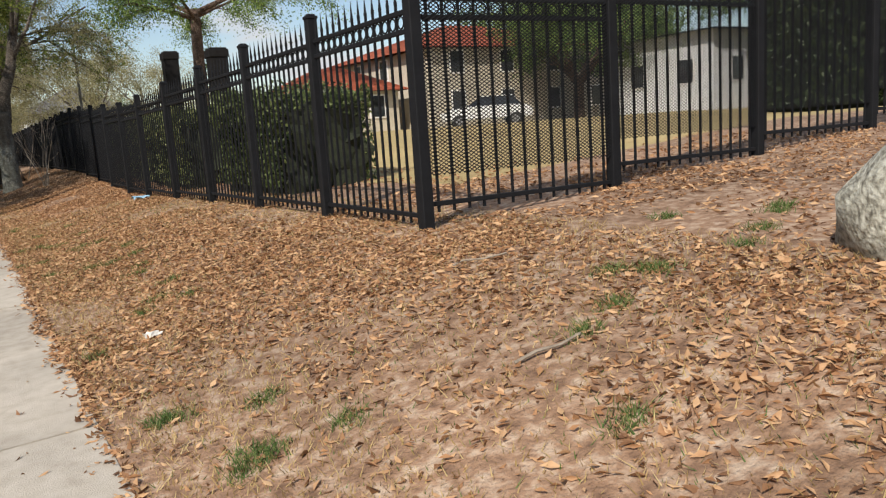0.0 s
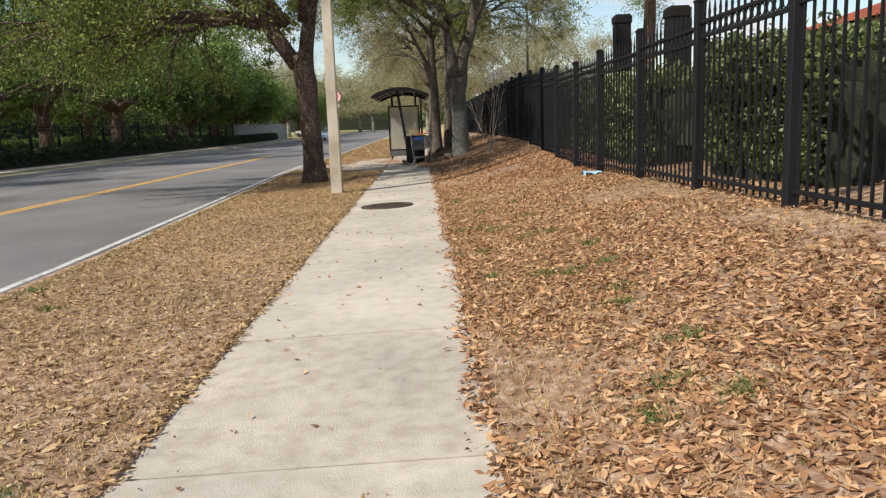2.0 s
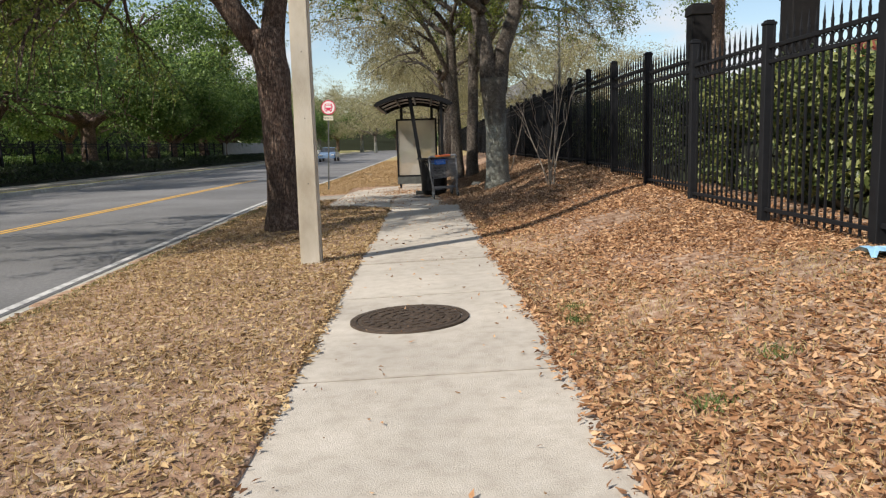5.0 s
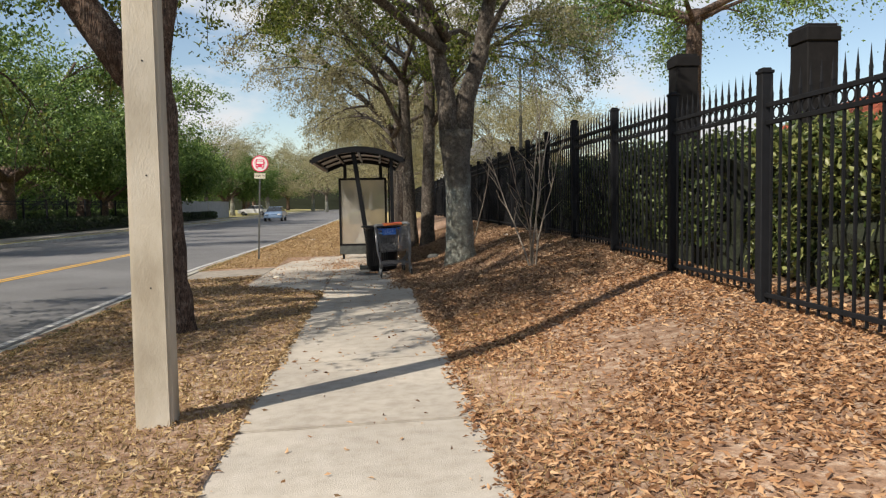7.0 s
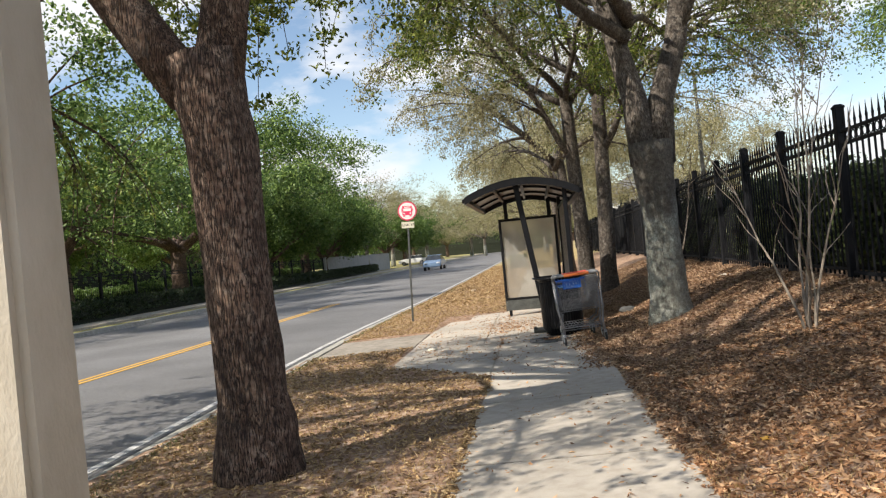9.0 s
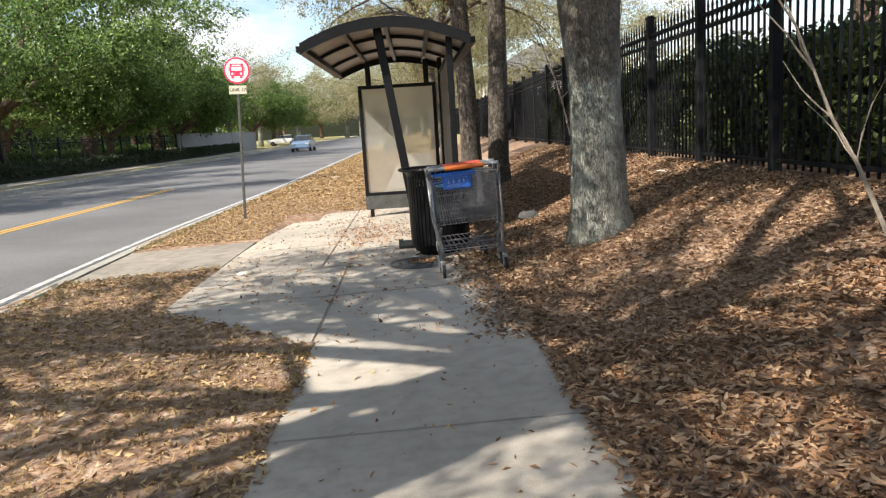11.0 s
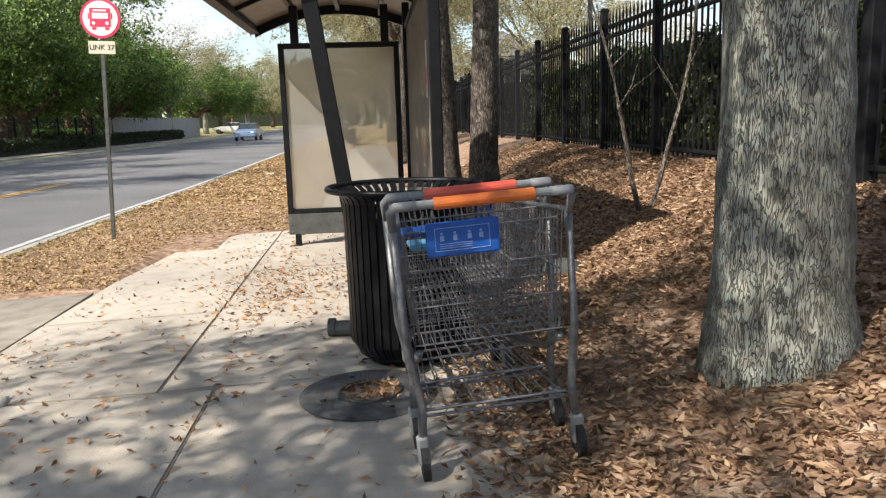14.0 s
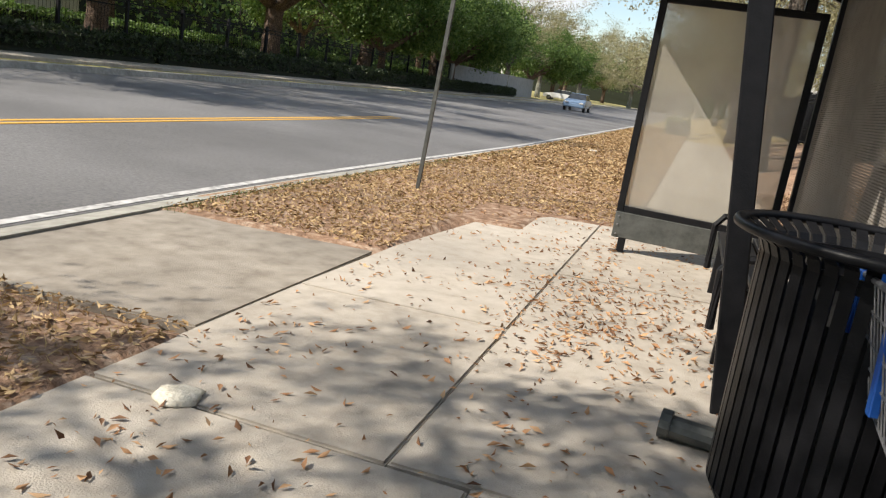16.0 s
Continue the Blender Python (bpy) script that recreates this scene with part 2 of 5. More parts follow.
for matt in (FENCE_METAL, PILLAR, BLACK_METAL):
    matt.node_tree.nodes["Principled BSDF"].inputs["Specular IOR Level"].default_value = 0.22
CART_WIRE = surface("worn_galvanised_wire", [(0.15, 0.15, 0.16), (0.29, 0.29, 0.30)], 30, 0.45, 0.1, 90, metal=0.5)
CART_PLASTIC = surface("grey_plastic", [(0.20, 0.21, 0.22), (0.30, 0.31, 0.32)], 14, 0.5, 0.1, 90)
ORANGE = surface("orange_plastic", [(0.72, 0.16, 0.035), (0.86, 0.23, 0.05)], 10, 0.45, 0.05, 90)
RED_PLASTIC = surface("faded_red_plastic", [(0.66, 0.09, 0.06), (0.78, 0.14, 0.09)], 10, 0.45, 0.05, 90)
BLUE = surface("blue_plastic", [(0.012, 0.09, 0.42), (0.02, 0.14, 0.55)], 6, 0.4, 0.05, 60)
BLUE_PALE = surface("pale_blue_plastic", [(0.10, 0.35, 0.60), (0.2, 0.5, 0.72)], 6, 0.45, 0.05, 60)
PALE_INK = surface("pale_print", [(0.22, 0.38, 0.70), (0.32, 0.47, 0.76)], 10, 0.5, 0)
RUBBER = surface("black_rubber", [(0.015, 0.015, 0.015), (0.03, 0.03, 0.03)], 20, 0.7, 0.2, 60)
SIGN_WHITE = surface("white_sign_face", [(0.74, 0.73, 0.72), (0.80, 0.79, 0.78)], 10, 0.5, 0)
SIGN_RED = surface("red_sign_ink", [(0.70, 0.03, 0.10), (0.80, 0.05, 0.14)], 10, 0.5, 0)
SIGN_DARK = surface("dark_sign_ink", [(0.015, 0.015, 0.015), (0.02, 0.02, 0.02)], 10, 0.5, 0)
CREAM = surface("cream_sign_face", [(0.62, 0.58, 0.46), (0.70, 0.66, 0.53)], 10, 0.55, 0)
PLATE = surface("scuffed_grey_plate", [(0.045, 0.046, 0.047), (0.10, 0.10, 0.10), (0.17, 0.165, 0.155)], 7, 0.85, 0.3, 80, detail=9)
STEEL_DARK = surface("dark_galvanised_steel", [(0.07, 0.075, 0.07), (0.13, 0.135, 0.13)], 12, 0.5, 0.1, 80, metal=0.4)
ROOF_UNDER = surface("bronze_acrylic", [(0.16, 0.12, 0.09), (0.24, 0.19, 0.14)], 5, 0.35, 0, through_light=0.35)
CAR_PAINT = surface("blue_grey_car_paint", [(0.16, 0.24, 0.36), (0.18, 0.26, 0.38)], 3, 0.25, 0)
CAR_WHITE = surface("white_car_paint", [(0.70, 0.70, 0.70), (0.74, 0.74, 0.74)], 3, 0.25, 0)
LITTER_BLUE = surface("light_blue_film", [(0.22, 0.42, 0.60), (0.35, 0.55, 0.70)], 8, 0.4, 0.2, 40)
LITTER_WHITE = surface("white_paper", [(0.62, 0.58, 0.52), (0.75, 0.72, 0.66)], 12, 0.8, 0.3, 60)
GREY_WALL = surface("grey_screen_wall", [(0.24, 0.25, 0.26), (0.32, 0.33, 0.34)], 3, 0.9, 0.2, 30)


def frosted():
    """Scratched, dusty clear sheet."""
    m = surface("dusty_acrylic", [(0.60, 0.57, 0.51), (0.72, 0.69, 0.63)], 3, 0.5, 0, big=0.2, big_scale=2)
    n, l = m.node_tree.nodes, m.node_tree.links
    clear, tl, a, b = n.new("ShaderNodeBsdfGlass"), n.new("ShaderNodeBsdfTranslucent"), n.new("ShaderNodeMixShader"), n.new("ShaderNodeMixShader")
    clear.inputs["Roughness"].default_value, clear.inputs["IOR"].default_value = 0.07, 1.02
    clear.inputs["Color"].default_value = (0.95, 0.94, 0.91, 1)
    tl.inputs["Color"].default_value = (0.76, 0.73, 0.67, 1)
    a.inputs["Fac"].default_value, b.inputs["Fac"].default_value = 0.5, 0.55
    l.new(n["Principled BSDF"].outputs["BSDF"], a.inputs[1])
    l.new(tl.outputs["BSDF"], a.inputs[2])
    l.new(a.outputs["Shader"], b.inputs[1])
    l.new(clear.outputs["BSDF"], b.inputs[2])
    l.new(b.outputs["Shader"], n["Material Output"].inputs["Surface"])
    return m


def perforated():
    """Brown sheet with rows of small holes."""
    m = surface("perforated_sheet", [(0.19, 0.17, 0.15), (0.27, 0.245, 0.215)], 8, 0.6, 0)
    n, l = m.node_tree.nodes, m.node_tree.links
    tc, vo, lt, tr, mx = (n.new("ShaderNode" + k) for k in ("TexCoord", "TexVoronoi", "Math", "BsdfTransparent", "MixShader"))
    vo.inputs["Scale"].default_value, vo.inputs["Randomness"].default_value = 70, 0.0
    lt.operation, lt.inputs[1].default_value = "LESS_THAN", 0.36
    l.new(tc.outputs["Object"], vo.inputs["Vector"])
    l.new(vo.outputs["Distance"], lt.inputs[0])
    l.new(lt.outputs["Value"], mx.inputs["Fac"])
    l.new(n["Principled BSDF"].outputs["BSDF"], mx.inputs[1])
    l.new(tr.outputs["BSDF"], mx.inputs[2])
    l.new(mx.outputs["Shader"], n["Material Output"].inputs["Surface"])
    return m


ACRYLIC, PERFORATED = frosted(), perforated()


# ---- mesh helpers ----
def mesh_of(bm, name, material, smooth=False):
    me = bpy.data.meshes.new(name)
    bm.to_mesh(me)
    bm.free()
    me.materials.append(material)
    if smooth:
        me.shade_smooth()
    return me


def part(name, bm, material, parent=None, label="", smooth=False):
    ob = new(name, mesh_of(bm, name, material, smooth))
    ob.parent = parent
    return tagged(ob, label)


def share(name, me, parent, m=None):
    ob = new(name, me)
    ob.parent = parent
    if m is not None:
        ob.matrix_basis = m
    return ob


def thing(name, label, category, m=None, group="", kind=""):
    ob = new(name)
    ob.empty_display_size = 0.1
    if m is not None:
        ob.matrix_basis = m
    return tagged(ob, label, category, group, kind)


def raw(name, verts, faces, material, parent=None, smooth=False):
    me = bpy.data.meshes.new(name)
    me.from_pydata(verts, [], faces)
    me.materials.append(material)
    if smooth:
        me.shade_smooth()
    ob = new(name, me)
    ob.parent = parent
    return ob


def box(bm, x0, y0, z0, x1, y1, z1, bevel=0.0):
    got = bmesh.ops.create_cube(bm, size=1.0)["verts"]
    for v in got:
        v.co = Vector((x0 + (v.co.x + 0.5) * (x1 - x0), y0 + (v.co.y + 0.5) * (y1 - y0), z0 + (v.co.z + 0.5) * (z1 - z0)))
    if bevel:
        edges = list({e for v in got for e in v.link_edges})
        bmesh.ops.bevel(bm, geom=edges, offset=bevel, segments=1, affect="EDGES", clamp_overlap=True)
    return bm


def bar(bm, a, b, r, r2=None, sides=6, caps=True):
    """A straight round bar from a to b."""
    a, b = Vector(a), Vector(b)
    r2 = r if r2 is None else r2
    q = (b - a).to_track_quat("Z", "Y")
    rings = []
    for p, rr in ((a, r), (b, r2)):
        rings.append([bm.verts.new(p + q @ Vector((rr * math.cos(k * 2 * math.pi / sides), rr * math.sin(k * 2 * math.pi / sides), 0))) for k in range(sides)])
    for k in range(sides):
        bm.faces.new((rings[0][k], rings[0][(k + 1) % sides], rings[1][(k + 1) % sides], rings[1][k]))
    if caps:
        bm.faces.new(rings[0][::-1])
        bm.faces.new(rings[1])
    return bm


def tube(bm, pts, radii, sides=8, wobble=0.0, seed=0):
    """A bent tube through the points."""
    rnd = random.Random(seed)
    pts = [Vector(p) for p in pts]
    rings = []
    for i, (p, r) in enumerate(zip(pts, radii)):
        d = pts[min(i + 1, len(pts) - 1)] - pts[max(i - 1, 0)]
        q = d.to_track_quat("Z", "Y")
        rings.append([bm.verts.new(p + q @ Vector((math.cos(k * 2 * math.pi / sides), math.sin(k * 2 * math.pi / sides), 0)) * r * (1 + wobble * rnd.uniform(-1, 1))) for k in range(sides)])
    for a, b in zip(rings, rings[1:]):
        s = min(range(sides), key=lambda k: (a[0].co - b[k].co).length)
        for k in range(sides):
            bm.faces.new((a[k], a[(k + 1) % sides], b[(k + 1 + s) % sides], b[(k + s) % sides]))
    bm.faces.new(rings[0][::-1])
    bm.faces.new(rings[-1])
    return bm


def lathe(bm, profile, sides=24):
    """Turns (radius, height) pairs round the z axis."""
    rings = [[bm.verts.new((r * math.cos(k * 2 * math.pi / sides), r * math.sin(k * 2 * math.pi / sides), z)) for k in range(sides)] for r, z in profile]
    for a, b in zip(rings, rings[1:]):
        for k in range(sides):
            bm.faces.new((a[k], a[(k + 1) % sides], b[(k + 1) % sides], b[k]))
    return bm


def torus(bm, big, small, n=36, sides=8, m=Matrix()):
    """A ring of round section."""
    rings = []
    for k in range(n):
        a = k * math.tau / n
        rings.append([bm.verts.new(m @ Vector(((big + small * math.cos(j * math.tau / sides)) * math.cos(a), (big + small * math.cos(j * math.tau / sides)) * math.sin(a), small * math.sin(j * math.tau / sides)))) for j in range(sides)])
    for k in range(n):
        p, q = rings[k], rings[(k + 1) % n]
        for j in range(sides):
            bm.faces.new((p[j], q[j], q[(j + 1) % sides], p[(j + 1) % sides]))
    return bm


def slab(bm, pts, z_of, thick, bevel=0.009):
    """A flat polygon slab whose top follows z_of(x, y)."""
    top = [bm.verts.new((x, y, z_of(x, y))) for x, y in pts]
    low = [bm.verts.new((x, y, z_of(x, y) - thick)) for x, y in pts]
    f = bm.faces.new(top)
    bm.faces.new(low[::-1])
    for k in range(len(pts)):
        j = (k + 1) % len(pts)
        bm.faces.new((top[k], low[k], low[j], top[j]))
    bm.normal_update()
    if f.normal.z < 0:
        bmesh.ops.reverse_faces(bm, faces=bm.faces[:])
    if bevel:
        bmesh.ops.bevel(bm, geom=list(f.edges), offset=bevel, segments=2, affect="EDGES", clamp_overlap=True)
    return bm


def leaves(centres, size, rng, droop=0.35, flat=0.0, wide=0.27, spread=(0.6, 1.35), fold=0.16):
    """Folded diamond leaves, two triangles each, at the centres (n x 3). Returns verts and faces."""
    n = len(centres)
    d = rng.normal(size=(n, 3))
    d[:, 2] = d[:, 2] * (1 - flat) - droop
    d /= np.linalg.norm(d, axis=1)[:, None]
    u = rng.normal(size=(n, 3))
    u[:, 2] *= 1 - flat
    u -= (u * d).sum(1)[:, None] * d
    u /= np.linalg.norm(u, axis=1)[:, None] + 1e-9
    w = np.cross(d, u)
    s = size * rng.uniform(*spread, n)[:, None]
    lift = w * s * fold * rng.choice([-1.0, 1.0], n)[:, None]
    v = np.stack([centres - d * s * 0.5, centres + u * s * wide + lift, centres + d * s * 0.5, centres - u * s * wide + lift], 1).reshape(-1, 3)
    i = np.arange(n)[:, None] * 4
    return v, np.concatenate([i + [0, 1, 2], i + [0, 2, 3]], 0)


def cloud_mesh(name, v, f, material):
    me = bpy.data.meshes.new(name)
    me.vertices.add(len(v))
    me.vertices.foreach_set("co", np.asarray(v, dtype=np.float32).ravel())
    me.loops.add(len(f) * 3)
    me.loops.foreach_set("vertex_index", np.asarray(f, dtype=np.int32).ravel())
    me.polygons.add(len(f))
    me.polygons.foreach_set("loop_start", np.arange(len(f), dtype=np.int32) * 3)
    me.update(calc_edges=True)
    me.materials.append(material)
    return me


def ripple(x, y, k=1.0):
    """Smooth uneven field between about -1 and 1."""
    return (np.sin(1.7 * k * x + 0.6 * y * k + 1.3) + np.sin(2.9 * k * y - 1.1 * k * x + 0.4) + np.sin(4.3 * k * x + 3.7 * k * y) * 0.6 + np.sin(7.1 * k * y - 5.9 * k * x + 2.0) * 0.4) / 3.0


# ---- the lie of the land ----
CROSS = 0.033
FENCE_X = 2.68
FAR_KERB = -16.6


def kerb_x(y):
    """Middle of the white edge line of the road."""
    return np.interp(y, [-20, 12, 16, 20, 25, 29, 33, 37, 44, 66], [-4.55, -4.62, -4.77, -4.92, -5.10, -5.24, -5.32, -5.25, -5.05, -4.95])


def fence_base(y):
    return np.interp(y, [-20, 5, 9, 13, 15.8, 17.7, 19.8, 21.8, 23.9, 26, 40, 60], [0.55, 0.54, 0.50, 0.42, 0.36, 0.33, 0.42, 0.51, 0.60, 0.67, 0.67, 0.62])


def land(x, y):
    """Height of the ground."""
    x, y = np.asarray(x, float), np.asarray(y, float)
    b = fence_base(y)
    k = np.clip(x / FENCE_X, 0, 1)
    bank = b * (0.35 * k + 0.65 * k * k * (3 - 2 * k))
    inside = b + 0.075 * np.clip(x - FENCE_X, 0, 8)
    z = np.where(x > FENCE_X, inside, bank)
    z = np.where(x < 0, CROSS * x, z)
    z = np.where(x < kerb_x(y) + 0.40, -0.5, z)
    z = np.where(x < FAR_KERB, -0.30 + 0.05 * np.clip(FAR_KERB - x, 0, 8), z)
    pad = (x < -1.45) & (x > -2.95) & (y > 25.85 + 1.02 * np.maximum(-1.52 - x, 0)) & (y < np.where(x > -2.4, 34.2, 33.2))
    under = ((x > -1.5) & (x < -0.02)) | pad | ((x > -4.75) & (x < -2.9) & (y > 29.4) & (y < 31.3))
    z = np.where(under, CROSS * np.minimum(x, 0) - 0.06, z + 0.012 * ripple(x, y, 1.6) * (x > kerb_x(y) + 0.55) + 0.008)
    return z


def land1(x, y):
    return float(land(x, y))


def plane(x, y):
    return CROSS * x


def ground_sheet():
    xs = np.concatenate([[-900, -400, -200, -120, -80, -60, -45, -35, -28, -24, -21, -18.5, -16.65, -16.55, -10, -5.2, -5.0], np.arange(-4.9, 3.0, 0.1), np.arange(3.0, 9, 0.5), [9, 11, 14, 20, 30, 45, 70, 120, 200, 400, 900]])
    xs = np.sort(np.concatenate([xs, [-1.52, -1.49, 0.0, -0.03]]))
    ys = np.concatenate([[-900, -400, -200, -100, -50, -25, -14], np.arange(-8, 36, 0.2), np.arange(36, 60, 1.0), [60, 70, 85, 100, 130, 170, 230, 320, 500, 900]])
    X, Y = np.meshgrid(xs, ys)
    Z = land(X, Y)
    v = np.stack([X, Y, Z], -1).reshape(-1, 3)
    nx, ny = len(xs), len(ys)
    i = (np.arange(ny - 1)[:, None] * nx + np.arange(nx - 1)[None, :]).ravel()
    me = bpy.data.meshes.new("ground")
    f = np.stack([i, i + 1, i + nx + 1, i + nx], 1)
    me.from_pydata(v.tolist(), [], f.tolist())
    for m in (SOIL, DRY_LAWN, FAR_GRASS):
        me.materials.append(m)
    cx, cy = v[i, 0] * 0.5 + v[i + 1, 0] * 0.5, v[i, 1] * 0.5 + v[i + nx, 1] * 0.5
    idx = np.where((cx > 4.6) & (cy > 7.5), 1, np.where(cx < -16.6, 2, 0))
    idx = np.where((cx > -5) & (cy > 62), 1, idx)
    me.polygons.foreach_set("material_index", idx.astype(np.int32))
    me.shade_smooth()
    return tagged(new("ground", me), "bare sandy soil and dry lawn with leaf litter", "ground", kind="structure")


ground_sheet()


def strip(name, mat, label, category, profile, line, ys):
    """A long band whose cross-section (offset, height) follows a line x(y)."""
    v = [(line(y) + d, y, z) for y in ys for d, z in profile]
    n = len(profile)
    f = [(j * n + k, j * n + k + 1, (j + 1) * n + k + 1, (j + 1) * n + k) for j in range(len(ys) - 1) for k in range(n - 1)]
    ob = raw(name, v, f, mat)
    return tagged(ob, label, category, kind="structure")


def road():
    ys = [-300, -60, -20] + [float(k) for k in range(-10, 121, 2)] + [160, 220, 320, 500, 900]
    near = lambda y: float(kerb_x(y))
    strip("road", ASPHALT, "worn grey asphalt road with a middle turning lane", "road",
          [(FAR_KERB + 4.8, -0.30), (-8.0, -0.235), (-3.9, -0.20), (-1.9, -0.225), (0.28, -0.25)], near, ys)
    for x, z in ((-8.90, -0.199), (-8.70, -0.199), (-12.85, -0.235)):
        strip("road_marking", YELLOW, "worn yellow lane line on the asphalt", "road marking", [(-0.055, z - 0.04), (-0.055, z), (0.055, z), (0.055, z - 0.04)],
              lambda y, x=x: x, [-300, 0, 46])
    strip("road_marking", ROAD_WHITE, "worn white edge line of the road", "road marking", [(-0.045, -0.27), (-0.045, -0.240), (0.05, -0.242), (0.05, -0.27)], near, ys)
    # dark strip between the white edge line and the kerb
    strip("gutter", SEAM, "dark seam beside the kerb", "gutter", [(0.10, -0.27), (0.10, -0.243), (0.25, -0.243), (0.25, -0.27)], near, ys)
    strip("curb", CURB_MAT, "weathered concrete kerb along the road", "kerb",
          [(0.25, -0.6), (0.25, -0.235), (0.265, -0.205), (0.30, -0.180), (0.40, -0.158), (0.55, -0.140), (0.555, -0.6)], near, ys)
    strip("curb", CURB_MAT, "far concrete kerb along the road", "kerb", [(-0.02, -0.6), (-0.02, -0.13), (0.14, -0.14), (0.20, -0.31), (0.20, -0.6)], lambda y: FAR_KERB, [-300, 0, 900])
    bm = box(bmesh.new(), -19.7, -200, -0.4, -18.1, 600, -0.13)
    tagged(part("far_pavement", bm, CONCRETE), "pale concrete pavement across the road", "pavement", kind="structure")


road()


def pavement():
    """Concrete slabs with open joints, a child each."""
    bm = box(bmesh.new(), -1.47, -12, -0.35, -0.05, 60, -0.10)
    base = tagged(part("pavement", bm, CONCRETE_OLD), "pale concrete pavement slabs with narrow joints", "pavement", kind="structure")
    joints = [-12, -10, -8, -6, -4, -2, -0.05, 1.95, 3.9, 5.85, 7.75, 9.95, 12.25, 14.1, 16.35, 18.2, 20.15, 22.1, 24.15, 25.68, 27.23, 28.7]
    g = 0.004
    rnd = random.Random(4)
    for a, b in zip(joints, joints[1:]):
        dz = rnd.uniform(-0.006, 0.006)
        part("paving_slab", slab(bmesh.new(), [(0, a + g), (0, b - g), (-1.52 + g, b - g + 0.02), (-1.52 + g, a + g + 0.02)], lambda x, y, dz=dz: plane(x, y) + dz, 0.09), CONCRETE, base)
    pads = [[(-1.519, 25.7), (-1.519, 27.23), (-3.02, 27.36), (-2.93, 26.95), (-2.6, 26.5), (-2.1, 26.1)],
            [(-1.519, 27.25), (-1.519, 28.69), (-3.0, 28.73), (-3.02, 27.38)],
            [(-1.8, 28.71), (-1.8, 30.3), (-3.0, 30.3), (-3.0, 28.75)],
            [(-1.8, 30.32), (-1.8, 34.6), (-2.2, 34.4), (-2.6, 33.85), (-2.8, 33.2), (-2.97, 31.65), (-3.0, 30.32)],
            [(-1.796, 28.72), (0.0, 28.72), (0.0, 31.75), (-1.796, 31.75)],
            [(-1.796, 31.77), (0.0, 31.77), (0.0, 34.8), (-1.796, 34.8)]]
    for p in pads:
        part("paving_slab", slab(bmesh.new(), p, plane, 0.09), CONCRETE, base)
    part("paving_slab", slab(bmesh.new(), [(-3.01, 29.4), (-3.01, 31.5), (-4.74, 31.45), (-4.71, 29.3)], lambda x, y: plane(x, y) - 0.004, 0.09), CONCRETE_OLD, base, "darker concrete landing strip to the kerb")
    for k in range(13):
        a = 34.85 + 2 * k
        part("paving_slab", slab(bmesh.new(), [(0, a), (0, a + 1.98), (-1.5, a + 1.98), (-1.5, a)], plane, 0.09), CONCRETE, base)


pavement()


# ---- fence ----
POSTS = [5.05, 7.0, 9.1, 11.2, 13.4, 15.75, 17.72, 19.8, 21.8, 23.9, 26.05, 28.1, 30.0, 31.9, 33.9, 35.95, 38.15, 40.3] + [42.4 + 2.1 * k for k in range(22)]


def fence_meshes(length, n):
    """Shared meshes of one panel, running along +y from 0."""
    bm = bmesh.new()
    w = 0.0095
    box(bm, -w, -w, 0.06, w, w, 1.80)
    bar(bm, (0, 0, 1.80), (0, 0, 1.825), 0.016, 0.016, 6)
    bar(bm, (0, 0, 1.825), (0, 0, 1.97), 0.013, 0.001, 6)
    picket = mesh_of(bm, "picket", FENCE_METAL)
    bm = box(bmesh.new(), -0.018, 0, -0.019, 0.018, length, 0.019, 0.003)
    rail = mesh_of(bm, "rail", FENCE_METAL)
    bm = bmesh.new()
    torus(bm, 0.047, 0.007, 14, 5, Matrix.Rotation(math.pi / 2, 4, "Y"))
    ring = mesh_of(bm, "ring", FENCE_METAL)
    return picket, rail, ring


def fence_panel(length, m, meshes, n=14, screen=None, label="black iron fence section with spear-topped pickets and rings"):
    ob = thing("iron_fence", label, "fence", m, "fence sections along the pavement")
    picket, rail, ring = meshes
    for z in (0.13, 1.585, 1.73):
        share("rail", rail, ob, pose(0, 0, z))
    for k in range(n):
        y = length * (k + 0.5) / n
        share("picket", picket, ob, pose(0, y, 0))
        if k:
            share("ring", ring, ob, pose(0, length * k / n, 1.6575))
    if screen is not None:
        share("mesh_screen", screen, ob, pose(0.018, 0, 0))
    return ob


def post_meshes():
    bm = box(bmesh.new(), -0.05, -0.05, -0.25, 0.05, 0.05, 1.96, 0.006)
    shaft = mesh_of(bm, "shaft", FENCE_METAL)
    bm = box(bmesh.new(), -0.058, -0.058, 1.955, 0.058, 0.058, 1.985, 0.006)
    box(bm, -0.045, -0.045, 1.98, 0.045, 0.045, 2.005, 0.012)
    return shaft, mesh_of(bm, "cap", FENCE_METAL)


SHAFT, CAP = post_meshes()


def fence_post(ob, x, y, z):
    post = share("post", SHAFT, ob, pose(x, y, z))
    share("cap", CAP, post)


def diamond_screen(length):
    """Expanded metal, from 0.33 to 1.72 m up."""
    bm = bmesh.new()
    z0, z1 = 0.36, 1.74
    h = z1 - z0
    step = 0.048
    s = 0.62
    y = -h / s
    while y < length:
        for up in (1, -1):
            ya, yb = y, y + h / s
            a = (max(ya, 0), min(yb, length))
            if a[1] <= a[0]:
                continue
            za, zb = (z0 + (a[0] - ya) * s, z0 + (a[1] - ya) * s)
            if up < 0:
                za, zb = z0 + z1 - za, z0 + z1 - zb
            bar(bm, (0.003 * up, a[0], za), (0.003 * up, a[1], zb), 0.0043, sides=4, caps=False)
        y += step
    return mesh_of(bm, "mesh_screen", FENCE_METAL)


